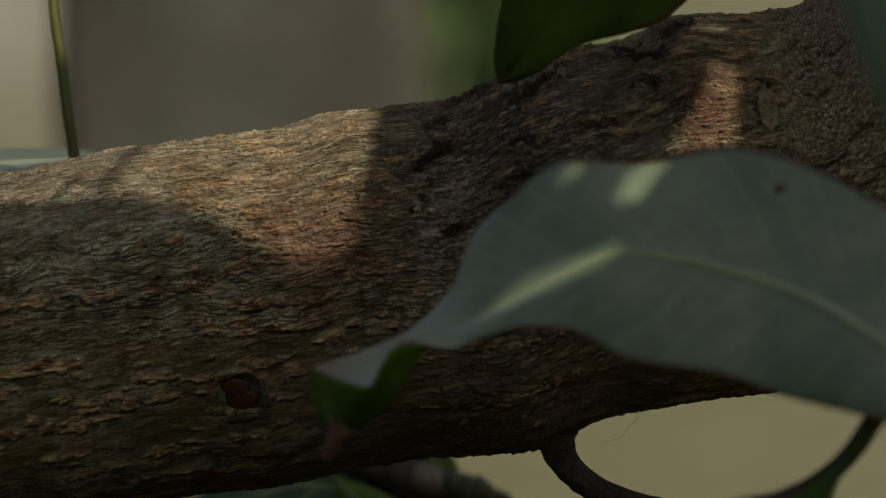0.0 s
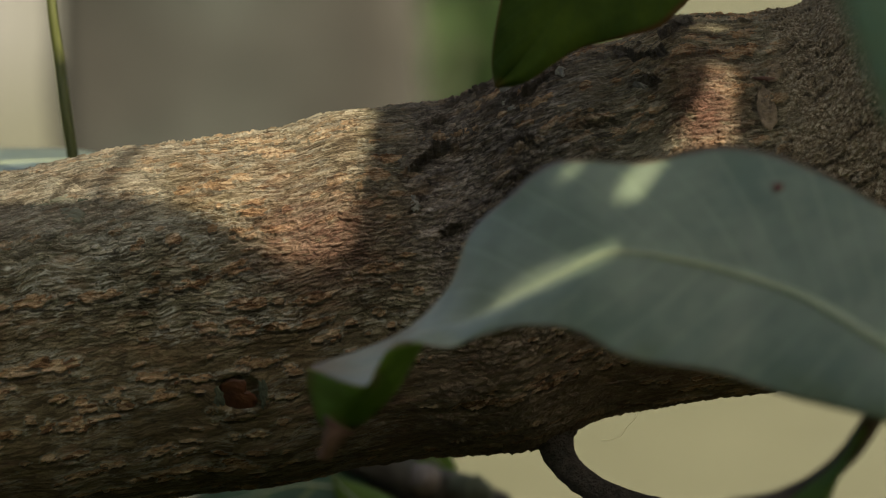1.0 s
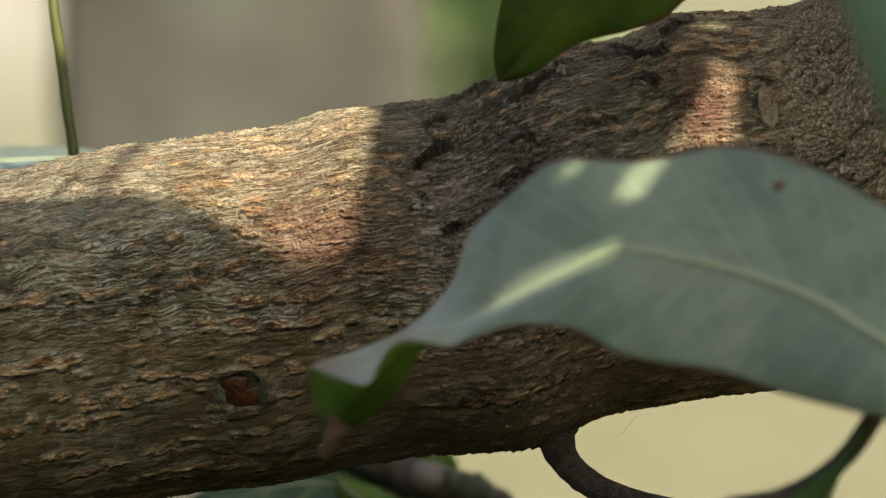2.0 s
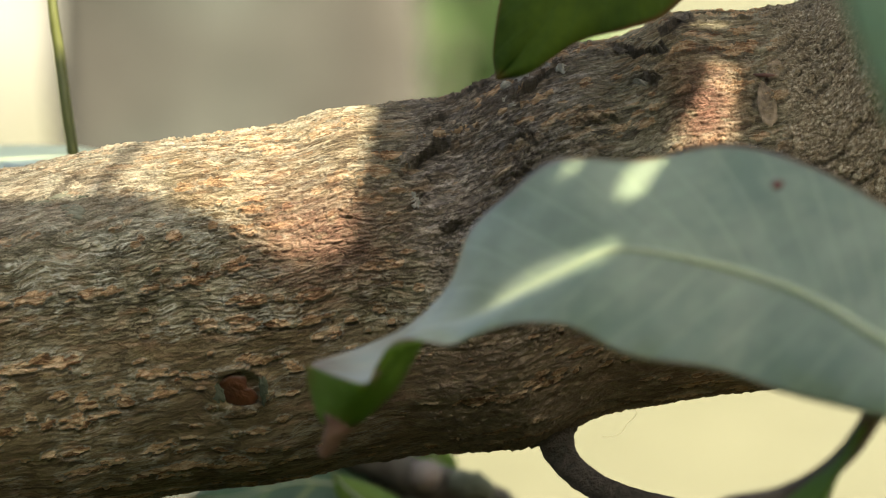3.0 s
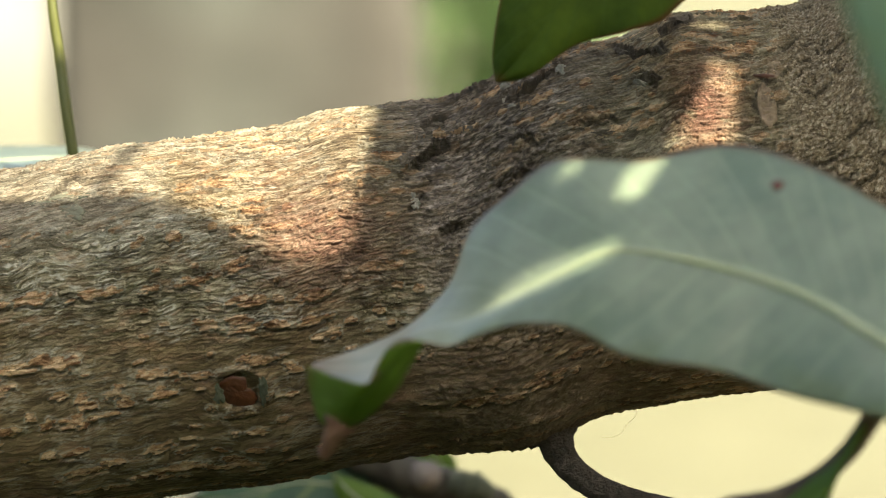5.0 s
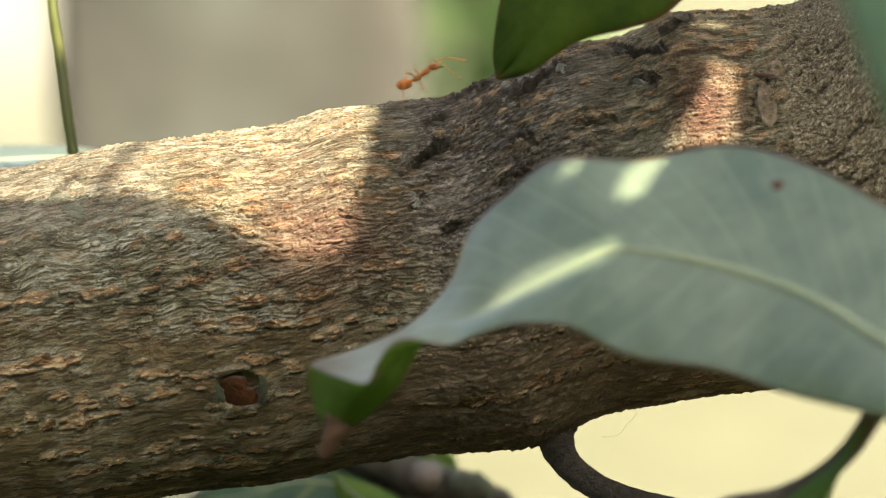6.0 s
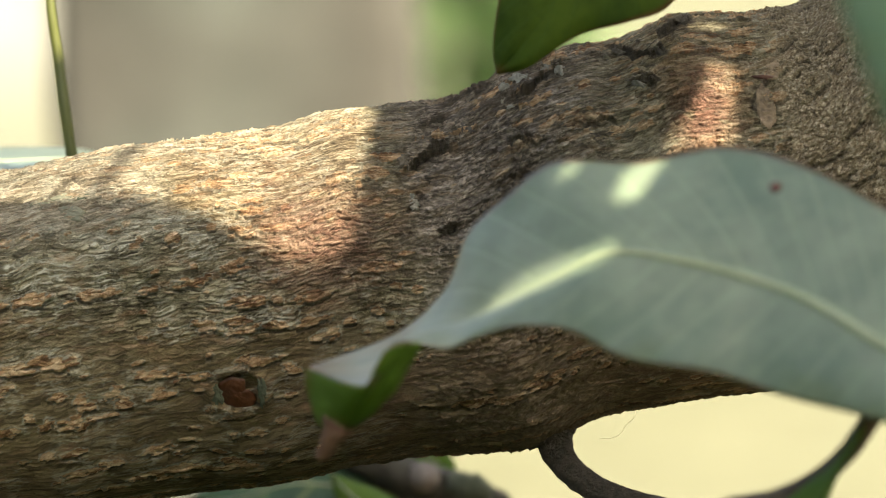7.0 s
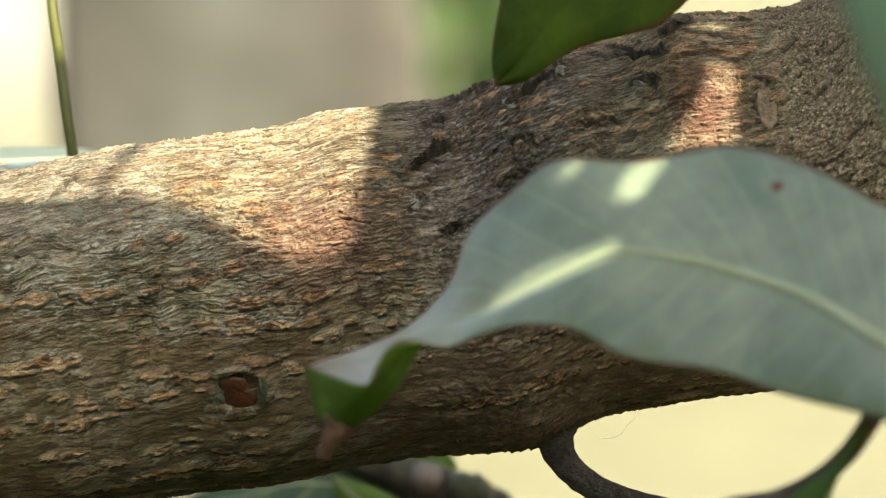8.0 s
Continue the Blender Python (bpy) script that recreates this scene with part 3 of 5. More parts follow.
def make_branch():
    """The branch: a bent, slightly flattened limb with fibrous bark in relief."""
    n = 1450
    # finer steps where the camera sees the bark
    top, low = spline(TOPLINE, 4000), spline(LOWLINE, 4000)
    mid = (top + low) / 2
    s = np.concatenate([[0], np.cumsum(np.linalg.norm(np.diff(mid, axis=0), axis=1))])
    seen = (mid[:, 0] > -72) & (mid[:, 0] < 74)
    dens = np.cumsum(np.where(seen, 1.0, 0.10) * np.gradient(s))
    pick = np.interp(np.linspace(dens[0], dens[-1], n), dens, np.arange(4000))
    take = lambda q: np.stack([np.interp(pick, np.arange(4000), q[:, k]) for k in range(2)], -1)
    top, low, s = take(top), take(low), np.interp(pick, np.arange(4000), s)
    front = np.linspace(-97, 97, 700)
    rear = np.linspace(97, 263, 42)[1:-1]
    ang = np.radians(np.concatenate([front, rear]))          # 0 faces the camera, 90 is up
    half = np.linalg.norm(top - low, axis=1) / 2
    ss = np.repeat(s[:, None], len(ang), 1)
    aa = ang[None] * 27.0 * np.ones((n, 1))
    cu, cv = (top + low)[:, 0] / 2, (top + low)[:, 1] / 2
    ax, ay = (top - low)[:, 0] / 2, (top - low)[:, 1] / 2
    sin, cos = np.sin(ang)[None], np.cos(ang)[None]
    u0 = cu[:, None] + ax[:, None] * sin
    v0 = cv[:, None] + ay[:, None] * sin
    facing = cos > -0.1

    # heights in mm
    lump = speckle(ss / 17, aa / 14, 21, 2) - 0.5
    easy = aa + 2.3 * (speckle(ss / 11, aa / 7, 4, 2) - 0.5)
    warp = easy + 1.25 * (speckle(ss / 4.6, aa / 2.4, 5, 2) - 0.5) + 0.5 * (speckle(ss / 1.6, aa / 1.0, 6, 2) - 0.5)
    fibre = 1 - np.abs(2 * speckle(ss / 3.4, warp / 0.62, 31, 3) - 1)
    hair = 1 - np.abs(2 * speckle(ss / 2.6, warp / 0.27, 37) - 1)
    split = ease(0.30, 0.06, fibre) * ease(0.36, 0.62, speckle(ss / 3.5, aa / 1.6, 52, 2))
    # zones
    dark_zone = ease(-11, -2, u0 + 0.12 * (v0 - 18) + 5 * (speckle(u0 / 4, v0 / 4, 61, 3) - 0.5)) * ease(36, 12, u0 + 8 * (speckle(u0 / 4, v0 / 3, 62, 3) - 0.5))
    dark_zone *= 0.55 + 0.45 * ease(-14, 4, v0 - 0.1 * u0)
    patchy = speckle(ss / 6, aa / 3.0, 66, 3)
    dark_zone = dark_zone * ease(0.16, 0.42, patchy + 0.25 * dark_zone)
    scars = np.exp(-((u0 - 47.9) / 2.0) ** 2 - ((v0 - 23.0) / 5.5) ** 2)
    granular = (1 - 0.85 * scars) * ease(45, 53, u0 + 0.12 * (v0 - 20) + 6 * (speckle(u0 / 5, v0 / 5, 63, 2) - 0.5))
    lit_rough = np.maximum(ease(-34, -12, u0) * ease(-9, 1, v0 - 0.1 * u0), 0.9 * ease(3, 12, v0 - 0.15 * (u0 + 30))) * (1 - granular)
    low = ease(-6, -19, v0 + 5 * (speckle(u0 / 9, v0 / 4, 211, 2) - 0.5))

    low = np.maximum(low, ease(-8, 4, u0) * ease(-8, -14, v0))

    # corky lenticels, drawn out along the branch, many of them one after another in rows
    rnd = np.random.RandomState(5)
    crust, rim = np.zeros_like(ss), np.zeros_like(ss)
    s_lo, s_hi = s[np.argmax(cu > -74)], s[np.argmax(cu > 60)]
    wanted = []
    for k in range(140):
        s0, a0 = rnd.uniform(s_lo - 8, s_hi), rnd.uniform(-42, 42)
        for j in range(rnd.randint(2, 6)):
            big = rnd.rand()
            ln = 0.8 + 2.3 * big ** 1.6
            wanted.append((s0, a0, ln, 0.42 + 0.48 * big + 0.25 * rnd.rand()))
            s0, a0 = s0 + ln + rnd.uniform(0.8, 5.0), a0 + rnd.normal(0, 0.9)
    for k in range(160):
        wanted.append((rnd.uniform(s_lo, s_hi), rnd.uniform(-42, 42), rnd.uniform(0.6, 1.3), rnd.uniform(0.3, 0.45)))
    for k, (s0, a0, ln, wd) in enumerate(wanted):
        i0, i1 = np.searchsorted(s, [s0 - ln * 1.6, s0 + ln * 1.6])
        j0, j1 = np.searchsorted(aa[0, :700], [a0 - 3.4, a0 + 3.4])
        if i1 - i0 < 2 or j1 - j0 < 2:
            continue
        box = (slice(i0, i1), slice(j0, j1))
        ds, da = ss[box] - s0, 0.5 * (warp[box] + easy[box]) - a0
        edge = 1 - (ds / ln) ** 2 - (da / wd) ** 2 + 3.2 * (speckle(ss[box] / 1.2, aa[box] / 0.55, 71 + k, 3) - 0.5)
        crust[box] = np.maximum(crust[box], ease(-0.02, 0.40, edge))
        rim[box] = np.maximum(rim[box], np.exp(-((edge + 0.10) / 0.32) ** 2) * ease(0.4, 0.9, ln))
    # pale plates near the thin end, with extra brightness painted in
    pale_lit = ease(-36, -50, u0 + 14 * (speckle(u0 / 9, v0 / 4, 221, 3) - 0.5)) * ease(-3, 5, v0 + 6 * (speckle(u0 / 7, v0 / 3, 223, 2) - 0.5))
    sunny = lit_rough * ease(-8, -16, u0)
    crust = crust * (1 - 0.5 * sunny) * (1 - ease(-15, -11, u0) * ease(6, 2, u0) * ease(26, 32, aa)) * (1 - 0.45 * dark_zone * ease(0.45, 0.6, speckle(ss / 9, aa / 5, 67, 2))) * (1 - 0.4 * pale_lit)
    rim = rim * (1 - crust)
    under = np.zeros_like(crust)                             # the groove along the lower side of each crust; its shade is coloured too
    under[:, :-5] = np.clip(crust[:, 5:] - crust[:, :-5], 0, 1)
    under[:, 690:] = 0
    under *= 1 - 0.65 * lit_rough
    crumb = speckle(ss / 1.3, warp / 0.5, 81, 2)

    step_s = np.gradient(ss, axis=0) + 1e-9
    step_a = np.gradient(aa, axis=1) + 1e-9

    def to_border(q):
        """Distance in mm to the nearest border of a cell."""
        slope = np.hypot(np.gradient(q, axis=0) / step_s, np.gradient(q, axis=1) / step_a)
        return q / np.maximum(slope, 0.25)

    # flakes with lifted lower rims: thin plates, big plates of the dark stretch, granules, crumbs of cork
    jag = 0.6 * (speckle(ss / 1.7, aa / 0.6, 141, 2) - 0.5)
    edge_a, rand_a, _, lean_a, _ = scales(ss / 2.2 + 1.5 * jag, warp / 0.56 + 1.2 * jag, 151)
    edge_s, rand_s, _, lean_s, _ = scales(ss / 3.0 + 1.2 * jag, warp / 0.46 + 0.8 * jag, 211)
    edge_b, rand_b, _, lean_b, _ = scales(ss / 2.0 + 1.4 * jag, easy / 1.15 + 1.8 * jag, 161)
    edge_c, rand_c, _, lean_c, _ = scales(ss / 1.35 + 3.0 * jag, easy / 0.8 + 2.6 * jag, 171)
    edge_d, rand_d, _, lean_d, _ = scales(ss / 1.2 + jag, warp / 0.46 + jag, 181)
    edge_e, rand_e, _, lean_e, _ = scales(ss / 6 + 2.2 * jag, easy / 3.2 + 2.2 * jag, 201)
    scaly = np.clip(0.12 + 0.88 * lit_rough, 0, 1) * (1 - granular) * (1 - 0.8 * dark_zone) * (1 - 0.6 * low) * ease(0.25, 0.5, speckle(ss / 7, aa / 5, 191, 2) + 0.25 * lit_rough)
    rough_dark = dark_zone * ease(0.30, 0.62, speckle(ss / 8, aa / 4, 206, 2))
    gap_e = np.exp(-(edge_e / 0.045) ** 2) * dark_zone * ease(0.42, 0.62, speckle(ss / 6, aa / 4, 205, 2))
    gap_a = np.exp(-(to_border(edge_a) / 0.10) ** 2) * scaly * ease(0.2, 0.55, speckle(ss / 3, aa / 2, 207, 2))
    strand = (1 - granular) * (1 - dark_zone) * (1 - 0.88 * low) * (1 - 0.6 * scaly) * ease(0.18, 0.5, speckle(ss / 8, aa / 4, 208, 2))
    gap_s = np.exp(-(to_border(edge_s) / 0.09) ** 2) * strand * ease(0.15, 0.55, speckle(ss / 2.4, aa / 1.5, 209, 2))
    gap_b = np.exp(-(to_border(edge_b) / 0.11) ** 2) * rough_dark * ease(0.3, 0.6, rand_b)
    gap_c = np.exp(-(edge_c / 0.10) ** 2) * granular
    gap_d = np.exp(-(to_border(edge_d) / 0.08) ** 2) * crust
    chunk = 1 - np.abs(2 * speckle(ss / 4.2, easy / 2.8, 231, 5) - 1)
    swell = speckle(ss / 6.0, easy / 3.0, 233, 2) - 0.5
    calm_low = 1 - 0.58 * low
    soft_a, soft_b, soft_c, soft_d, soft_e, soft_s = (ease(0, 0.28, q) for q in (edge_a, edge_b, edge_c, edge_d, 2 * edge_e, edge_s))
    h = 1.3 * lump + 0.55 * swell * (1 - dark_zone)
    h += strand * soft_s * (0.34 + 0.44 * (rand_s - 0.5) - 0.30 * lean_s) - 0.14 * gap_s
    h += 0.30 * (fibre - 0.5) * (1 - granular) * (1 - 0.85 * dark_zone) * calm_low * (1 - 0.45 * scaly) + 0.17 * (hair - 0.5) * (1 - 0.5 * low) * (1 - 0.75 * dark_zone) * (1 - 0.5 * granular)
    h += dark_zone * (1.3 * (chunk - 0.5) + 0.5 * (speckle(ss / 1.1, easy / 0.7, 235, 3) - 0.5))
    h += scaly * soft_a * (0.16 + 0.36 * (rand_a - 0.5) - 0.30 * lean_a) - 0.18 * gap_a
    h += crust * (0.22 + soft_d * (0.42 * (rand_d - 0.4) - 0.32 * lean_d) + 0.40 * (crumb - 0.5)) * calm_low * (1 - 0.6 * dark_zone) + 0.32 * rim * calm_low * (1 - dark_zone) - 0.36 * under - 0.10 * gap_d
    h += dark_zone * soft_e * (0.9 * (rand_e - 0.5) - 0.6 * lean_e) - 0.6 * gap_e
    h += rough_dark * (soft_b * (0.2 + 0.60 * (rand_b - 0.5) - 0.50 * lean_b) + 0.40 * (crumb - 0.5)) - 0.38 * gap_b
    h += granular * (soft_c * (0.10 + 0.40 * (rand_c - 0.5) - 0.34 * lean_c) + 0.42 * (crumb - 0.5)) - 0.18 * gap_c
    h -= 0.16 * split * (1 - 0.8 * granular) * (1 - 0.7 * crust) * (1 - 0.8 * dark_zone)
    # a dry fringe of raised fibres along the ridge
    tuft = np.exp(-((u0 - -4.5) / 4.5) ** 2) * ease(37.5, 41, aa) * (aa < 60)
    h += tuft * 0.8 * ease(0.40, 0.9, speckle(ss / 1.3, aa / 0.5, 241, 4))
    h += 0.5 * (speckle(ss / 0.7, aa / 2.5, 243, 3) - 0.5) * ease(-33, -38, aa)
    h -= h[:, :700].mean()
    rent = np.maximum(gap_b, 1.2 * gap_e)
    tone = 1.1 * scaly * (rand_a - 0.5) + 0.8 * strand * (rand_s - 0.5) * (1 - crust) + 0.5 * rough_dark * (rand_b - 0.5) + granular * 1.6 * (rand_c - 0.5) + crust * (rand_d - 0.5)

    # folds and cracks in the dark stretch of bark; their shade is painted
    folds = (
        ([(-7.3, 10.3), (-5.2, 12.0), (-3.2, 13.8), (-1.0, 15.6), (1.3, 16.2), (4.6, 16.9)], 1.7),
        ([(-3.5, 17.8), (-0.7, 19.1), (1.3, 20.4)], 1.0),
        ([(-0.3, 21.2), (4.0, 23.2), (8.2, 24.8)], 1.3),
        ([(8.8, 20.9), (11.3, 22.8), (14.7, 25.4), (19.0, 27.1)], 0.9),
        ([(22.6, 28.4), (26.2, 29.3), (29.8, 29.2), (33.4, 29.0)], 1.3),
        ([(31.8, 32.4), (34.5, 33.6), (37.2, 33.8)], 1.4),
        ([(27.2, 24.2), (29.5, 24.6), (31.8, 23.9)], 0.9),
        ([(-5.7, 5.8), (-3.8, 7.1), (-2.8, 8.6)], 0.8),
        ([(-1.2, 2.6), (1.3, 3.2), (4.3, 4.8)], 0.9),
        ([(-57.7, 7.9), (-56.0, 9.2), (-52.8, 10.2)], 0.5),
        ([(8.0, 14.9), (12.2, 16.2), (16.8, 16.4)], 0.6),
        ([(18.8, 18.2), (23.0, 19.6), (28.0, 19.4)], 0.6),
        ([(6.3, 9.2), (10.9, 11.2), (14.7, 11.8)], 0.6),
        ([(46.0, 20.4), (47.2, 25.1), (49.0, 28.4)], 0.5),
    )
    dark = np.zeros_like(ss)
    face_on = ease(40, 27, np.abs(aa))
    crumple_h = face_on * (1.5 * (speckle(u0 / 1.1, v0 / 0.8, 105, 3) - 0.5) + 0.6 * (speckle(u0 / 0.4, v0 / 0.35, 107, 2) - 0.5))
    uneven = 0.4 + 1.2 * speckle(u0 / 1.8, v0 / 1.5, 109, 3)
    ragged = 2.0 * (speckle(u0 / 1.6, v0 / 1.2, 101, 3) - 0.5) + 2.6 * (speckle(u0 / 3.6, v0 / 3.2, 103, 2) - 0.5)
    for line, tall in folds:
        d, t = line_distance(u0 + ragged, v0 + ragged, line)
        body = np.clip(np.sin(np.pi * np.clip(t, 0.001, 0.999)), 0, 1) ** 0.6 * facing * (np.abs(d) < 9)
        h += tall * body * np.where(d > 0, 0.5 * face_on * np.exp(-d / 2.2), -1.2 * (0.4 + 0.6 * face_on) * np.exp(d / 0.8))
        h += body * np.exp(-np.abs(d) / 1.6) * crumple_h
        wide = (0.35 + 0.5 * tall) * uneven
        # shade in the hollow below each fold, kept as a colour mask
        dark = np.maximum(dark, body * min(1.0, tall) * np.where(d > 0, np.exp(-(d / 0.25) ** 2), np.exp(-(d / wide) ** 2)))
    # sunken scar with a swollen rim
    du, dv = u0 - -30.0, v0 - (-20.9)
    ring = np.hypot(du / 1.25, dv) + 0.5 * (speckle(u0 / 1.6, v0 / 1.6, 111, 2) - 0.5)
    h += facing * (0.6 * np.exp(-((ring - 3.3) / 0.8) ** 2) - 0.9 * ease(2.9, 2.1, ring))
    calm = facing * ease(5.0, 3.0, ring)
    crust *= 1 - calm
    # swelling where the side twig leaves
    du, dv = u0 - 16.8, v0 - (-27.0)
    h += facing * 0.5 * np.exp(-(du / 5) ** 2 - (dv / 4) ** 2)

    dark_zone = np.clip(np.maximum(dark_zone * (1 - 0.8 * crust), dark), 0, 1) * (1 - 0.6 * calm)
    k = 1 + h / half[:, None]
    u, v = cu[:, None] + ax[:, None] * sin * k, cv[:, None] + ay[:, None] * sin * k
    d = AXIS_D - half[:, None] * 0.98 * cos * k + 0 * u
    kk = (FOCUS + d[..., None]) / 1000
    w = np.array(EYE) + np.array(AIM) * kk + (np.array(RIGHT) * u[..., None] + np.array(UP) * v[..., None]) * kk / FOCUS
    me = grid_mesh("bark", w, closed=True)
    put_attribute(me, "grain", np.stack([ss, aa + 1.2 * h, 0.8 * h], -1))
    rosy = np.exp(-((u0 - 38.7) / 5.6) ** 2 - ((v0 - 20.4) / 8.5) ** 2) + 0.8 * np.exp(-((u0 - -18.7) / 12) ** 2 - ((v0 - 2.2) / 8) ** 2)
    # the low share reddens the painted shade of the underside
    rosy = np.clip(np.maximum(rosy, 0.30 * low * ease(-40, 10, u0)), 0, 1) * facing * ease(0.0, 0.38, speckle(ss / 2.5, warp / 1.0, 131, 3))
    put_attribute(me, "crust", crust * (1 - 0.7 * granular))
    put_attribute(me, "rosy", rosy)
    put_attribute(me, "dark_zone", dark_zone)
    # cracks, fold hollows and crust undersides, with their shade as dark colour
    put_attribute(me, "fissure", np.clip(np.maximum.reduce([0.5 * split * (1 - 0.7 * low) * (1 - granular) * (1 - crust) * (1 - dark_zone), 0.75 * under, 1.3 * dark, 0.8 * rent, 0.75 * gap_a, 0.62 * gap_s, 0.45 * gap_c, 0.4 * gap_d]), 0, 1))
    put_attribute(me, "pale_lit", pale_lit * facing)
    # mask of the painted sun tint, patchy over the sunny stretch
    put_attribute(me, "sun_buff", np.clip(sunny * (0.55 + 0.9 * (speckle(ss / 5, aa / 3, 225, 3) - 0.3)), 0, 1) * facing)
    # shade of the lower side and under the leaf, put into colour
    put_attribute(me, "umber_shade", 0.85 * low * facing)
    put_attribute(me, "tone", 0.5 + 0.5 * tone)
    put_attribute(me, "granular", granular * (1 - 0.3 * crust))
    # crests paler than grooves: relief's light as colour, over pale fibres
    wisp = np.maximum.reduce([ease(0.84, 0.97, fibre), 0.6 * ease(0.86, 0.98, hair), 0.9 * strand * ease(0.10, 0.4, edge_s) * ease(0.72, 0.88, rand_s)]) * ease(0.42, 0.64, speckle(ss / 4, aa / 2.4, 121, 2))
    put_attribute(me, "crest", np.maximum(wisp * (1 - 0.6 * low), 0.55 * rim) * (1 - crust) * (1 - 0.85 * dark_zone) * (1 - 0.8 * rosy) * (1 - 0.6 * scaly))
    bark = linked("bark", me, BARK, label="grey-olive fibrous bark with corky orange lenticels")
    return bark


def skin_spot(u, v, out=0.0):
    """A place on the branch's face towards the camera, by its smooth form; out: mm above it."""
    top, low = spline(TOPLINE, 2000), spline(LOWLINE, 2000)
    mid, arm = (top + low) / 2, (top - low) / 2
    half = np.linalg.norm(arm, axis=1)
    side = ((u - mid[:, 0]) * arm[:, 0] + (v - mid[:, 1]) * arm[:, 1]) / half ** 2
    off = np.abs((u - mid[:, 0]) * arm[:, 1] - (v - mid[:, 1]) * arm[:, 0]) / half
    i = int(np.argmin(off))
    x = float(np.clip(side[i], -0.999, 0.999))
    return at(u, v, AXIS_D - (half[i] * 0.98 + out) * math.sqrt(1 - x * x))


def crumple(name, centre, long, wide, tall, turn, mat, seed, label="", rings=9, sides=30, power=1.0, notch=0.0, ragged=0.2, sink=0.0, lift=0.0, grain=0.22):
    """A small ragged plate of bark or wood lying on the branch's face; sizes in mm."""
    u, v = centre
    mid = skin_spot(u, v)
    ru, rv = skin_spot(u + 1.0, v) - mid, skin_spot(u, v + 1.0) - mid
    out = ru.cross(rv).normalized()
    ru, rv = ru.normalized(), rv.normalized()
    c, s = math.cos(radians(turn)), math.sin(radians(turn))
    e1, e2 = ru * c + rv * s, rv * c - ru * s
    mid = mid + out * (sink / 1000)
    r = np.linspace(0, 1, rings)[:, None]
    a = np.linspace(0, 2 * np.pi, sides, endpoint=False)[None]
    shape = 1 + ragged * (speckle(np.cos(a) * 2.6 + 9, np.sin(a) * 2.6 + seed, seed, 3) - 0.5) * 2 - notch * np.exp(-((a - 0.9) / 0.5) ** 2)
    x, y = r * np.cos(a) * long / 2 * shape, r * np.sin(a) * wide / 2 * shape
    z = tall * (1 - r ** (2 * power)) + grain * (speckle(x * 1.1 + seed, y * 3.0, seed + 3, 3) - 0.5) * 2 * (1 - r ** 6) - 0.15 * (r > 0.97) + lift * r * np.sin(a)
    p = np.array(mid) + (x[..., None] * np.array(e1) + y[..., None] * np.array(e2) + z[..., None] * np.array(out)) / 1000
    return linked(name, grid_mesh(name, p, closed=True), mat, label=label)


def make_twig(name, line, radii, mat, sides=20, rough=0.12, steps=70, label="", seed=3):
    r = np.interp(np.linspace(0, 1, steps), np.linspace(0, 1, len(radii)), radii) / 1000
    pts = spline(line, steps)
    return linked(name, tube(name, np.array([at(*p) for p in pts]), r, sides, rough, seed), mat, label=label)


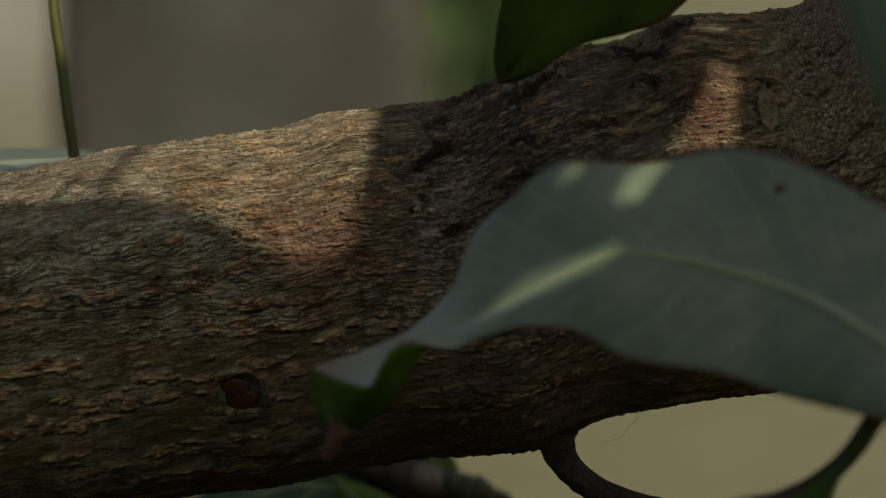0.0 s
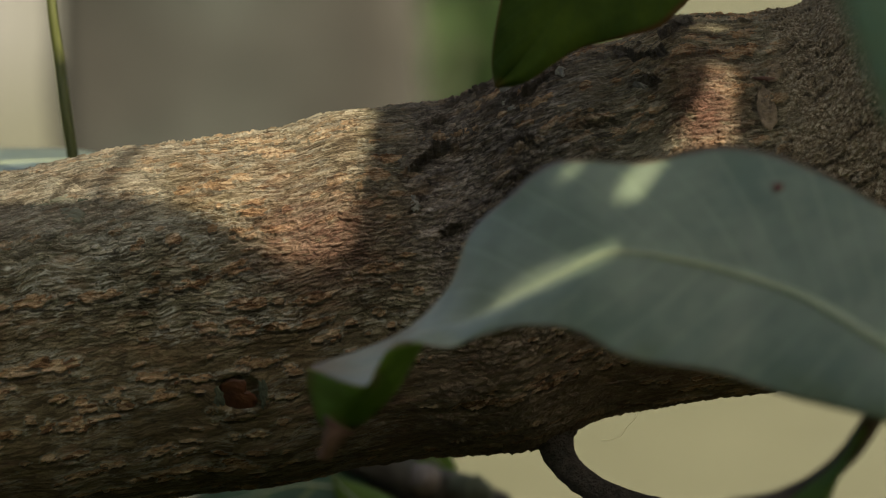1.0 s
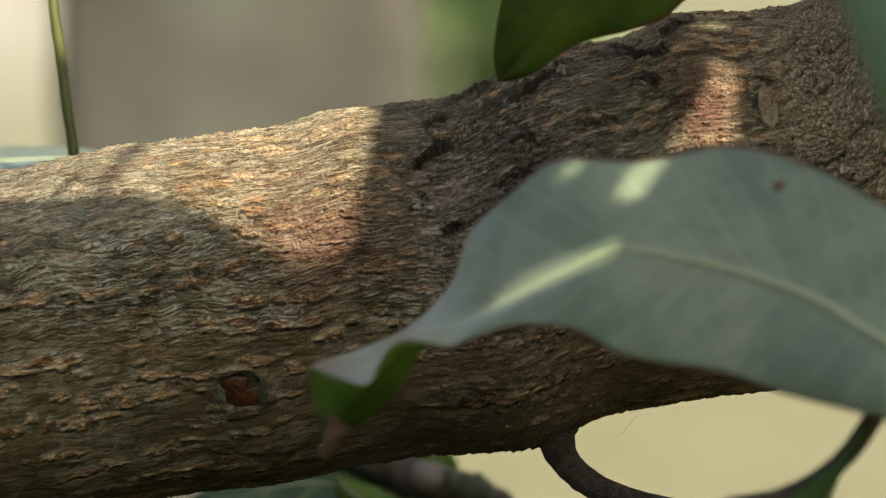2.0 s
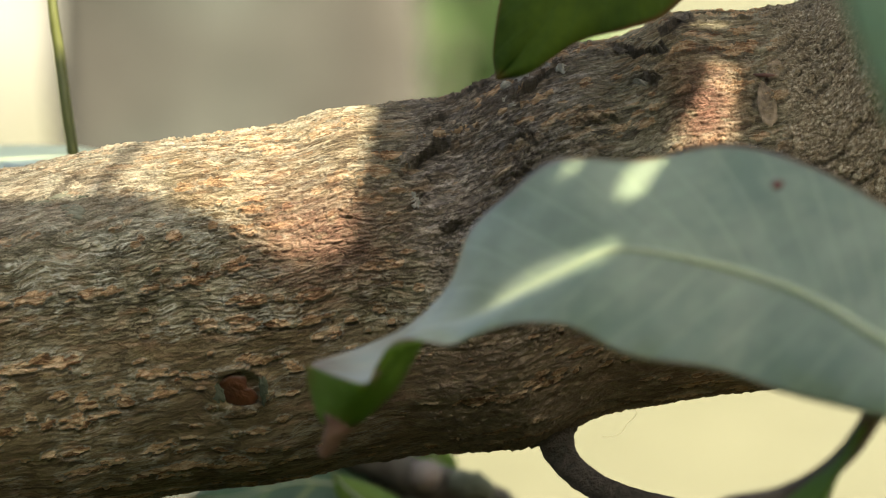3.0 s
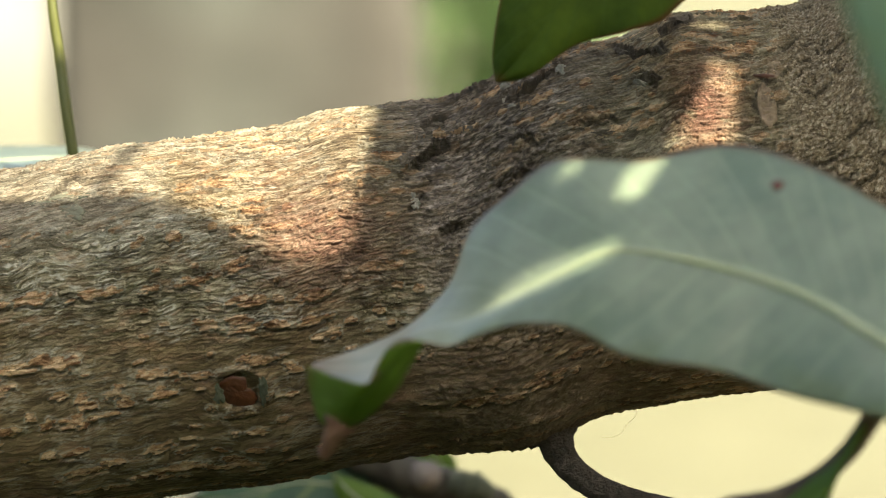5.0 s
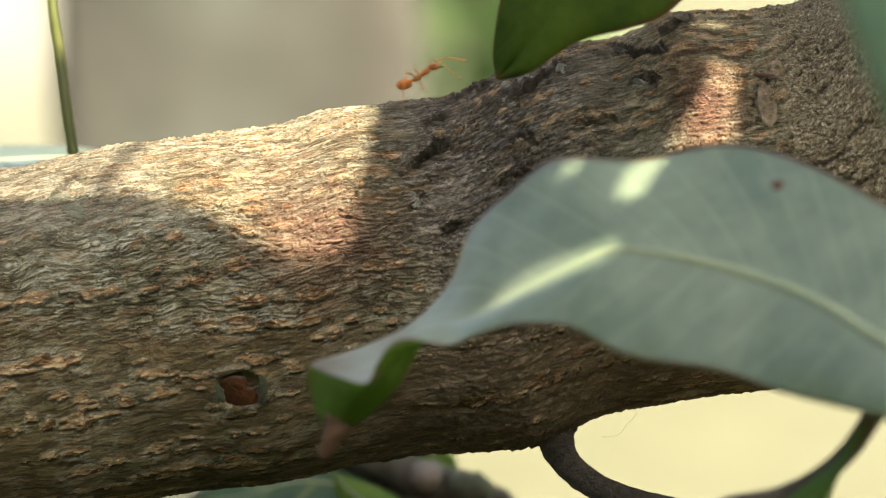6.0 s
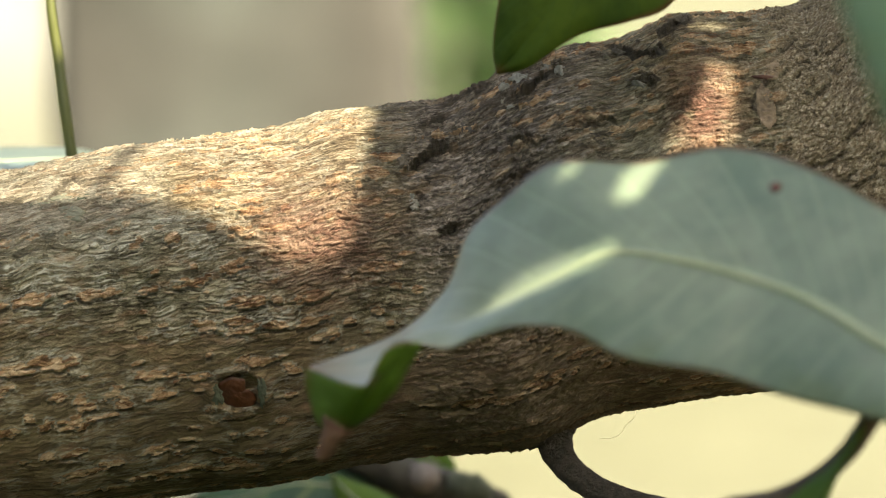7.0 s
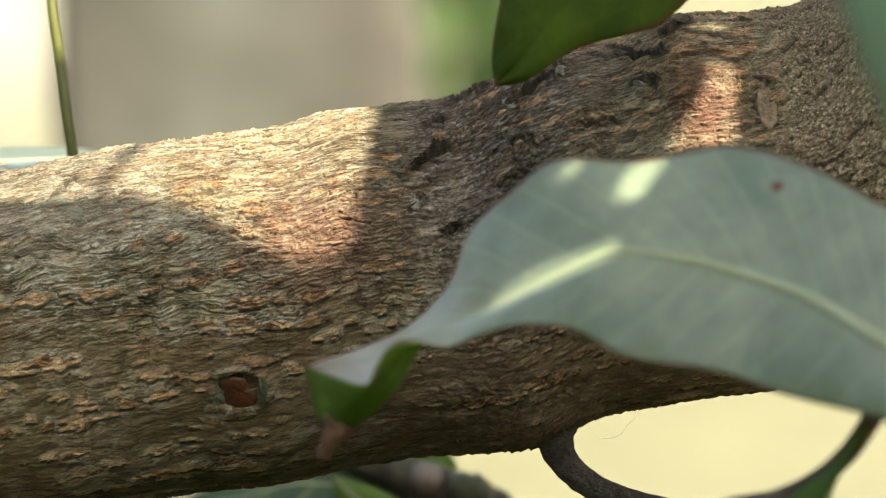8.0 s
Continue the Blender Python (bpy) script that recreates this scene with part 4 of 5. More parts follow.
def make_tree_branch():
    bark = make_branch()
    kids = [bark]
    twig = make_twig("side_twig", [(16.8, -22.5, 13), (16.4, -27.6, 11), (18.1, -31.6, 8), (22.2, -35.0, 5), (28.3, -37.3, 2), (37.2, -39.5, -4), (46.3, -42.4, -12)],
                     [5.0, 2.9, 2.2, 2.0, 1.85, 1.75, 1.65], TWIG, 28, 0.10, 110, "dark brown smooth side twig")
    kids.append(twig)
    kids.append(crumple("leaf_scar", (-30.2, -21.3), 5.9, 4.9, 0.3, -24, SCAR, 4, "smooth red-brown heart-shaped scar", 14, 60, 1.5, 0.55, 0.16, -0.5, 0.0, 0.10))
    kids.append(crumple("lichen", (-33.4, -21.6), 2.0, 4.4, 0.1, 14, LICHEN, 9, "pale green lichen beside the scar", ragged=0.9, sink=0.12))
    kids.append(crumple("lichen", (-26.6, -20.8), 1.4, 4.6, 0.2, 4, LICHEN, 12, ragged=0.7, sink=0.2))
    kids.append(crumple("bare_scar", (47.7, 20.9), 2.7, 7.6, 0.03, 9, BARE_WOOD, 17, "pale bare wood scar", 16, 48, 4.0, 0, 0.22, sink=0.38, grain=0.34))
    kids.append(crumple("bare_scar", (48.6, 26.2), 2.3, 4.2, 0.03, -12, BARE_WOOD, 21, "pale bare wood scar", 16, 48, 4.0, 0, 0.25, sink=0.38, grain=0.34))
    kids.append(crumple("leaf_scar", (47.3, 25.2), 3.6, 0.7, 0.2, -5, SCAR, 23, "thin red-brown split", ragged=0.3, sink=0.5))
    kids.append(crumple("bark_flake", (-4.2, 7.1), 1.5, 2.6, 0.10, 20, PALE_FLAKE, 31, "pale loose flake", ragged=0.9))
    kids.append(crumple("bark_flake", (11.3, 24.1), 2.2, 4.6, 0.4, -38, PALE_FLAKE, 33, "grey lifted bark", ragged=0.5))
    for k, (spot, long, wide, turn) in enumerate((((13.7, 25.8), 2.8, 1.5, 28), ((16.2, 27.1), 2.2, 1.1, 42), ((9.0, 22.2), 2.6, 1.3, 48), ((10.1, 20.9), 1.8, 0.9, 30))):
        kids.append(crumple("bark_flake", spot, long, wide, 0.45, turn, PALE_FLAKE, 71 + k, ragged=0.6, lift=0.3))
    for k, (spot, long, wide, turn) in enumerate((((11.6, 24.9), 4.2, 3.0, 34), ((14.9, 26.4), 3.0, 2.0, 20), ((9.4, 23.4), 2.6, 1.8, 40), ((17.6, 26.0), 2.2, 1.8, 60))):
        kids.append(crumple("bark_flake", spot, long, wide, 0.6, turn, PALE_FLAKE, 81 + k, "grey raised crust of bark", ragged=0.8, sink=0.55, lift=0.25, grain=0.5, rings=16, sides=56))
    kids.append(crumple("bark_flake", (28.8, 24.5), 2.8, 1.2, 0.6, -15, PALE_FLAKE, 35, ragged=0.5))
    kids.append(crumple("bark_flake", (-53.0, 7.9), 1.9, 2.6, 0.03, -12, LICHEN, 37, "pale green flat flake", power=4.0, ragged=0.4, sink=0.2, grain=0.08))
    for k, (spot, long, wide, turn) in enumerate((((-55.8, 7.6), 3.6, 1.7, 18), ((-54.6, 5.4), 4.4, 2.6, -14), ((-59.5, 6.6), 3.4, 1.7, 24))):
        kids.append(crumple("bark_flake", spot, long, wide, 0.06, turn, PAPERY, 41 + k, "flat papery grey-green flake", power=4.0, ragged=0.8, sink=0.12, lift=0.12, grain=0.14))
    plates = (((3.0, 17.4), 3.4, 1.5, 0.3, 8, 0.5), ((28.0, 30.1), 3.6, 1.2, 0.3, 4, 0.6), ((35.5, 34.0), 2.6, 1.0, 0.1, 12, 0.5), ((30.2, 25.1), 2.6, 1.0, 0.3, 4, 0.5),
              ((10.1, 17.2), 3.2, 0.9, 0.25, 12, 0.3), ((23.0, 16.8), 3.4, 0.9, 0.25, 10, 0.3), ((6.3, 11.8), 3.0, 0.9, 0.25, 14, 0.3), ((1.3, 0.1), 2.8, 1.2, 0.3, 15, 0.4),
              ((-5.2, 12.9), 2.4, 1.8, 0.3, 42, 0.5), ((-1.8, 16.2), 3.0, 1.5, 0.3, 22, 0.5), ((2.4, 17.9), 3.4, 1.5, 0.3, 2, 0.5), ((4.7, 23.4), 3.0, 0.9, 0.4, 28, 0.4), ((31.8, 29.1), 2.2, 1.0, 0.4, -14, 0.5), ((25.7, 28.8), 2.2, 0.9, 0.3, 14, 0.4))
    for k, (spot, long, wide, tall, turn, lift) in enumerate(plates):
        kids.append(crumple("bark_flake", spot, long, wide, tall, turn, FLAKE, 51 + k, ragged=1.0, lift=lift, grain=0.6, rings=16, sides=56, sink=0.3))
    hair = make_twig("silk_thread", [(28.5, -23.6, 10), (28.2, -24.8, 8), (27.0, -25.9, 8), (26.2, -27.2, 8), (24.7, -27.8, 8), (23.3, -27.8, 8)],
                     [0.022, 0.022, 0.02], SILK, 5, 0, 40, "thin curled thread")
    kids.append(hair)
    branch = cluster("tree_branch", at(70, 20, AXIS_D), kids)
    return tagged(branch, "thick mango branch with rough grey-brown bark, partly sunlit", "branch")


# ---- leaves near the branch ----
def rib(mid, width=0.62, lift=-0.2):
    pts = np.array([at(p[0], p[1], p[2] + lift) for p in mid])
    return linked("midrib", tube("midrib", pts, np.linspace(0.12, width, len(pts)) / 1000, 10), MIDRIB, label="pale yellow-green midrib")


def make_main_leaf():
    """A big waxy leaf lying across the branch, its tip folded under."""
    up = [(-19.5, -17.2, -62), (-10.8, -14.2, -58), (-4.7, -11.1, -62), (0.9, -5.3, -65.5), (3.8, 2.2, -65.25), (9.7, 8.0, -67), (16.8, 13.0, -70),
          (28.8, 13.0, -73), (41.8, 15.3, -75), (53.8, 12.3, -81), (65.3, 6.3, -89), (81.3, -3.2, -101), (98.0, -20.8, -115)]
    mid = [(-19.4, -17.4, -64), (-10.3, -16.6, -67), (-4.1, -12.6, -70), (3.8, -10.1, -73), (9.2, -7.4, -77), (16.8, -3.8, -81), (25.1, -0.3, -84),
           (34.7, -1.3, -88), (45.5, -4.1, -92), (54.7, -7.6, -98), (65.3, -14.1, -106), (81.3, -23.2, -116), (98.0, -29.9, -126)]
    low = [(-19.3, -17.8, -66), (-11.2, -20.1, -78), (-6.8, -13.8, -78), (0.5, -14.5, -78), (5.5, -12.7, -80.25), (11.3, -11.3, -84), (18.8, -12.0, -88),
           (27.2, -16.2, -92), (39.7, -18.2, -97), (51.3, -21.8, -103), (65.3, -25.3, -111), (81.3, -30.8, -121), (98.0, -32.4, -130)]
    me, ridge = blade_mesh("blade", up, mid, low, 150, 20, 0.35, 2.5)
    blade = linked("blade", me, LEAF_TOP, label="grey-green waxy upper side")
    kids = [blade, rib(ridge[8:], 0.8)]
    fu = [(-20.0, -17.2, -66), (-15.3, -19.2, -74), (-11.3, -19.9, -79), (-9.7, -17.2, -80), (-7.8, -14.4, -80), (-3.2, -13.6, -79)]
    fm = [(-20.1, -19.6, -66), (-16.2, -22.6, -71), (-13.0, -22.9, -74), (-8.7, -18.9, -77), (-6.3, -16.2, -78), (-3.2, -13.8, -78.5)]
    fl = [(-19.8, -20.8, -65), (-17.8, -25.8, -67), (-13.2, -26.1, -69), (-7.8, -21.6, -74), (-5.3, -17.8, -76), (-3.2, -14.1, -78)]
    me, _ = blade_mesh("folded_tip", fu, fm, fl, 60, 8, 0.3, 1.0, 15)
    kids.append(linked("folded_tip", me, LEAF_UNDER, label="bright green folded underside"))
    dead = spline([(-15.3, -25.6, -69), (-16.2, -27.2, -69), (-17.0, -29.1, -68), (-18.0, -30.9, -67)], 16)
    me = tube("withered_tip", np.array([at(*p) for p in dead]), np.array([2.4, 2.2, 1.9, 1.7, 1.5, 1.3, 1.2, 1.2, 1.15, 1.1, 1.05, 1.0, 0.95, 0.9, 0.8, 0.4]) / 1000, 14, 0.22, 6)
    kids.append(linked("withered_tip", me, WITHER, label="dry brown withered tip"))
    hole = at(49.2, 9.3, -88.6)
    bm = bmesh.new()
    bmesh.ops.create_uvsphere(bm, u_segments=14, v_segments=8, radius=0.001)
    for v in bm.verts:
        v.co = hole + Vector((v.co.x * 0.75 + v.co.z * 0.1, v.co.y * 0.35, v.co.z * 0.62))
    kids.append(part("blemish", bm, BLEMISH, label="small dark red blemish"))
    leaf = cluster("leaf", at(97, -40, -128), kids)
    return tagged(leaf, "large grey-green mango leaf with pale midrib and folded tip", "leaf", "leaves on the branch")


def make_top_leaf():
    """A dark leaf hanging over the branch, seen against the light."""
    up = [(7.8, 24.8, -34), (7.3, 28.8, -34), (8.2, 35.9, -33), (10.1, 45.1, -31), (14.7, 55.1, -28), (23.0, 64.2, -24), (31.3, 68.8, -20)]
    mid = [(7.8, 24.8, -34), (11.8, 29.2, -35.5), (16.8, 35.9, -36), (21.3, 43.4, -35), (25.5, 51.8, -31), (28.8, 60.9, -26), (31.6, 69.1, -20)]
    low = [(7.9, 24.7, -34), (12.6, 25.7, -36), (19.8, 30.3, -37), (27.2, 32.2, -36), (33.4, 34.8, -33), (37.6, 43.4, -28), (31.8, 69.1, -20)]
    me, ridge = blade_mesh("blade", up, mid, low, 90, 14, 0.3, 2.0, 19)
    kids = [linked("blade", me, LEAF_HANGING), rib(ridge[4:], 0.4, 0.6)]
    leaf = cluster("leaf", at(31.7, 69.1, -20), kids)
    return tagged(leaf, "dark green hanging mango leaf with reddish rim", "leaf", "leaves on the branch")


def make_near_leaf():
    """A leaf close to the camera, at the picture's side."""
    up = [(53.0, 61.8, -205), (54.7, 50.1, -206), (58.2, 38.4, -206), (62.2, 26.8, -206), (67.2, 15.9, -205), (74.7, 6.8, -204), (83.8, 3.4, -200)]
    mid = [(53.2, 61.9, -205), (59.7, 52.6, -210), (66.3, 42.6, -212), (71.3, 31.8, -212), (76.3, 21.8, -210), (80.5, 11.8, -206), (84.0, 3.3, -200)]
    low = [(53.3, 62.1, -205), (64.7, 58.4, -206), (75.5, 49.2, -207), (81.3, 38.4, -207), (84.7, 26.8, -206), (85.7, 14.2, -204), (84.2, 3.2, -200)]
    me, ridge = blade_mesh("blade", up, mid, low, 60, 10, 0.3, 2.0, 23)
    kids = [linked("blade", me, LEAF_NEAR), rib(ridge, 0.5, -0.3)]
    leaf = cluster("leaf", at(84.0, 3.3, -200), kids)
    return tagged(leaf, "blurred blue-green leaf close before the branch", "leaf", "leaves on the branch")


def make_back_leaf():
    """A pale shining leaf behind the thin end of the branch."""
    up = [(-49.9, 14.1, 75), (-53.7, 14.9, 82), (-60.3, 15.1, 88), (-68.7, 14.9, 90), (-78.7, 13.8, 86), (-87.0, 10.9, 75)]
    mid = [(-50.0, 13.8, 74), (-55.3, 13.5, 66), (-62.0, 13.2, 64), (-70.3, 12.6, 64), (-79.5, 11.6, 66), (-87.2, 10.4, 74)]
    low = [(-50.1, 13.6, 73), (-56.2, 10.8, 48), (-63.7, 9.2, 44), (-72.0, 8.4, 44), (-80.3, 8.4, 52), (-87.3, 9.9, 73)]
    me, ridge = blade_mesh("blade", up, mid, low, 50, 8, 0.3, 1.0, 27)
    kids = [linked("blade", me, LEAF_SHINY), rib(ridge, 0.45, -0.2)]
    leaf = cluster("leaf", at(-87.2, 8.4, 62), kids)
    return tagged(leaf, "pale shining leaf behind the branch", "leaf", "leaves on the branch")


def make_low_leaves():
    """Leaves and a grey twig below and behind the branch."""
    up = [(-37.8, -37.0, 120), (-32.0, -33.7, 120), (-23.7, -31.2, 122), (-15.3, -30.8, 125), (-7.0, -32.4, 128), (-2.0, -36.6, 130)]
    mid = [(-37.7, -37.4, 120), (-30.3, -36.6, 116), (-22.0, -34.5, 116), (-14.5, -35.1, 118), (-7.8, -37.0, 124), (-1.8, -37.6, 130)]
    low = [(-37.5, -37.8, 120), (-29.5, -40.8, 112), (-20.3, -41.6, 110), (-12.8, -41.2, 112), (-7.0, -39.9, 120), (-1.7, -38.2, 130)]
    me, ridge = blade_mesh("blade", up, mid, low, 50, 8, 0.3, 1.5, 29)
    leaf = cluster("leaf", at(-1.8, -37.8, 130), [linked("blade", me, LEAF_FAR), rib(ridge, 0.5, -0.3)])
    tagged(leaf, "blue-green leaf below the branch", "leaf", "leaves below the branch")
    up = [(2.3, -33.4, 145), (1.5, -30.8, 145), (-0.3, -28.2, 145), (-3.7, -25.3, 145), (-7.8, -23.2, 145)]
    mid = [(2.2, -33.6, 145), (-0.3, -31.8, 144), (-2.7, -29.2, 143), (-5.3, -26.6, 144), (-8.0, -23.4, 145)]
    low = [(2.2, -33.8, 145), (-2.0, -33.1, 144), (-4.9, -30.9, 143), (-7.0, -27.8, 144), (-8.2, -23.6, 145)]
    me, ridge = blade_mesh("blade", up, mid, low, 40, 6, 0.3, 1.0, 33)
    leaf = cluster("leaf", at(-8.1, -23.5, 145), [linked("blade", me, LEAF_UNDER), rib(ridge, 0.4, -0.3)])
    tagged(leaf, "small green leaf tip below the branch", "leaf", "leaves below the branch")
    up = [(-16.2, -33.2, 116), (-12.0, -34.5, 116), (-7.0, -36.6, 117), (-3.7, -40.8, 118)]
    mid = [(-16.2, -33.4, 116), (-13.7, -35.9, 114), (-9.9, -38.7, 114), (-3.8, -40.9, 118)]
    low = [(-16.3, -33.6, 116), (-15.3, -37.4, 115), (-12.0, -40.3, 115), (-4.0, -41.1, 118)]
    me, ridge = blade_mesh("blade", up, mid, low, 40, 6, 0.3, 1.0, 35)
    leaf = cluster("leaf", at(-3.9, -41.0, 118), [linked("blade", me, LEAF_UNDER), rib(ridge, 0.4, -0.3)])
    tagged(leaf, "bright green young leaf below the branch", "leaf", "leaves below the branch")
    up = [(-18.7, -29.9, 148), (-13.7, -29.1, 148), (-7.0, -29.1, 149), (-1.2, -31.6, 150), (3.0, -36.6, 151)]
    mid = [(-18.6, -30.2, 148), (-13.7, -32.4, 146), (-7.8, -33.7, 146), (-2.0, -34.9, 148), (2.9, -36.8, 151)]
    low = [(-18.5, -30.4, 148), (-14.5, -36.2, 144), (-7.8, -39.1, 143), (-2.0, -38.7, 146), (2.8, -36.9, 151)]
    me, ridge = blade_mesh("blade", up, mid, low, 40, 6, 0.3, 1.0, 39)
    leaf = cluster("leaf", at(2.9, -36.8, 151), [linked("blade", me, LEAF_FAR), rib(ridge, 0.4, -0.3)])
    tagged(leaf, "grey-green leaf behind the dead twig", "leaf", "leaves below the branch")
    line = [(-18.7, -26.6, 120), (-12.0, -30.9, 122), (-5.3, -33.7, 124), (1.3, -35.3, 126), (8.0, -38.2, 128), (14.7, -43.2, 130)]
    twig = make_twig("twig", line, [2.6, 2.9, 3.8, 3.4, 3.2, 3.0], TWIG_FAR, 24, 0.25, 70, seed=8)
    knot = make_twig("knot", [(-2.7, -33.4, 118), (-2.2, -33.8, 115), (-2.2, -33.8, 113)], [2.8, 2.3, 1.2], KNOT, 16, 0.2, 14, "pale cut knot", 4)
    knob = make_twig("knob", [(1.3, -34.8, 124), (4.2, -35.1, 122), (7.0, -36.6, 121)], [2.2, 2.9, 1.6], LICHEN, 16, 0.3, 16, "", 14)
    tagged(cluster("dead_twig", at(-18.7, -26.6, 120), [twig, knot, knob]), "grey-brown knobbly twig behind the branch", "twig")


def make_near_twig():
    """A blurred green-brown shoot before the branch's right end."""
    a = make_twig("stem", [(65.9, -20.8, -94), (63.4, -24.5, -90), (59.7, -29.9, -86), (54.7, -34.1, -84), (48.8, -36.6, -82), (41.3, -38.2, -80), (34.7, -41.6, -78)],
                  [1.5, 1.3, 1.25, 1.2, 1.1, 1.2, 1.3], SHOOT, 16, 0.06, 60, "slim brown stem")
    up = [(62.3, -25.3, -90), (58.0, -31.2, -88), (53.0, -35.1, -87), (48.0, -39.5, -86)]
    mid = [(62.5, -25.6, -90), (58.5, -32.6, -90), (55.3, -37.0, -90), (51.3, -40.8, -88)]
    low = [(62.7, -25.8, -90), (58.3, -33.2, -88), (56.7, -37.4, -87), (54.7, -42.4, -86)]
    me, _ = blade_mesh("bract", up, mid, low, 40, 6, 0.3, 0.6, 37)
    b = linked("bract", me, LEAF_UNDER, label="narrow green folded leaf")
    tagged(cluster("shoot", at(65.9, -20.8, -94), [a, b]), "slim blurred shoot with a narrow green leaf", "shoot")


def make_stalk():
    """A green stalk rising behind the branch."""
    line = [(-52.8, 1.8, 46), (-54.8, 14.9, 46), (-55.7, 20.9, 46), (-56.7, 28.4, 47), (-57.7, 35.1, 47), (-58.3, 43.4, 48), (-59.5, 58.4, 50), (-62.0, 78.4, 52)]
    stalk = make_twig("stalk", line, [0.95, 0.95, 1.0, 0.9, 0.8, 0.75, 0.7, 0.7], GREEN_STEM, 16, 0.04, 80, seed=6)
    tagged(cluster("green_stalk", at(-52.8, 1.8, 46), [stalk]), "slender green stalk behind the branch", "stalk")


def make_low_sky_screen():
    """An unseen ring of many leaves behind the camera's back, added to block the low sky."""
    rnd = random.Random(21)
    poses = []
    for k in range(17000):
        a = radians(rnd.uniform(150, 390))
        r = rnd.uniform(6.5, 8.0)
        z = rnd.uniform(0.0, 4.7) + 0.5 * math.sin(a * 7) + 0.3 * math.sin(a * 17)
        poses.append((pose(r * math.cos(a), r * math.sin(a), max(0.05, z), rnd.uniform(-40, 40), rnd.uniform(-20, 60), rnd.uniform(0, 360)), rnd.uniform(1.6, 2.8)))
    wood = leaf_mass("orchard", poses, LEAF_FAR, 0.17, 0.055)
    tagged(wood, "unseen ring of dense green leaves, added to block the low sky", "trees", kind="stuff")


# ---- ants ----
def ball(bm, centre, size, turn=0.0, u=18, v=12):
    """An ellipsoid of mm sizes (half axes), turned about y."""
    m = Matrix.Translation(Vector(centre) / 1000) @ Matrix.Rotation(radians(turn), 4, "Y") @ Matrix.Diagonal((*[s / 1000 for s in size], 1))
    bmesh.ops.create_uvsphere(bm, u_segments=u, v_segments=v, radius=1, matrix=m)


def rod(name, line, radii, mat, parent, label=""):
    pts = spline([[c / 1000 for c in p] for p in line], 5 * len(line))
    r = np.interp(np.linspace(0, 1, len(pts)), np.linspace(0, 1, len(radii)), radii) / 1000
    return linked(name, tube(name, pts, r, 8), mat, parent, label)


LEG_ROOTS = ((4.9, 1.0), (3.9, 0.0), (3.2, -1.0))     # mm along the body, and the way the leg points


def make_ant():
    """A slender amber weaver-type ant, walking along +x; its feet at z = 0. Returns the ant and its legs."""
    ant = new("ant")
    bm = bmesh.new()
    ball(bm, (1.15, 0, 2.15), (1.25, 0.82, 0.85), 8)
    part("gaster", bm, ANT, ant, "striped amber abdomen")
    bm = bmesh.new()
    ball(bm, (2.55, 0, 2.15), (0.42, 0.16, 0.24), -10, 12, 8)
    part("waist", bm, ANT, ant)
    bm = bmesh.new()
    ball(bm, (3.35, 0, 2.2), (0.75, 0.42, 0.45), -8)
    ball(bm, (4.15, 0, 2.38), (0.65, 0.26, 0.30), -14)
    ball(bm, (4.95, 0, 2.58), (0.72, 0.40, 0.48), -8)
    part("thorax", bm, ANT, ant)
    bm = bmesh.new()
    ball(bm, (6.35, 0, 2.72), (0.82, 0.72, 0.55), 22)
    head = part("head", bm, ANT, ant)
    for side in (-1, 1):
        bm = bmesh.new()
        ball(bm, (6.35, side * 0.62, 2.92), (0.2, 0.13, 0.2), 0, 10, 8)
        part("eye", bm, ANT_EYE, head, "glossy black eye")
        rod("mandible", [(6.95, side * 0.3, 2.42), (7.35, side * 0.3, 2.22), (7.55, side * 0.06, 2.1)], [0.14, 0.12, 0.03], ANT_EYE, head)
        rod("antenna", [(6.85, side * 0.2, 2.9), (7.9, side * 0.8, 3.25), (9.2, side * 1.3, 2.9), (11.0, side * 1.7, 1.6)], [0.09, 0.08, 0.07, 0.09], ANT_LEG, head)
    legs = []
    for side in (-1, 1):
        for k, (x, way) in enumerate(LEG_ROOTS):
            z = 2.1 + 0.1 * (2 - k)
            reach = (2.6, 0.3, -3.3)[k]
            leg = rod("leg", [(0, 0, 0), (0.25 * reach, side * 1.0, 1.1), (0.55 * reach, side * 1.7, 1.55), (0.95 * reach, side * 2.3, -0.2), (1.3 * reach, side * 2.7, 0.05 - z), (1.45 * reach, side * 2.85, 0.02 - z)],
                      [0.12, 0.11, 0.085, 0.07, 0.05, 0.035], ANT_LEG, ant)
            leg.location = (x / 1000, side * 0.0003, z / 1000)
            legs.append((leg, (k + (side > 0)) % 2))
    return tagged(ant, "slender amber-orange ant walking on the bark", "ant", "ants on the branch"), legs


def ridge_pose(u, v, d, slope, lift=0.0):
    """An ant's pose on the branch's upper edge: its feet at the spot, heading to the right, climbing by slope degrees."""
    turn = Matrix((RIGHT, AIM, UP)).transposed().to_4x4()
    return Matrix.Translation(at(u, v + lift, d)) @ turn @ pose(0, 0, 0, 0, -slope, 0)


def gait(ant, legs, stretches):
    """Legs swing in two threes while the ant walks (stretches of seconds), and stand still otherwise."""
    for leg, phase in legs:
        home = leg.location.copy()
        rows = [(0.0, Matrix.Translation(home))]
        for start, end in stretches:
            k, t = 0, start
            while t < end:
                swing = 17 if (k + phase) % 2 else -17
                rows.append((t, Matrix.Translation(home) @ pose(0, 0, 0, 6 if (k + phase) % 2 else -2, 0, swing)))
                k, t = k + 1, t + 0.1
        rows.append((8.0, Matrix.Translation(home)) if rows[-1][0] < 7.95 else (8.04, rows[-1][1]))
        walk(leg, rows)


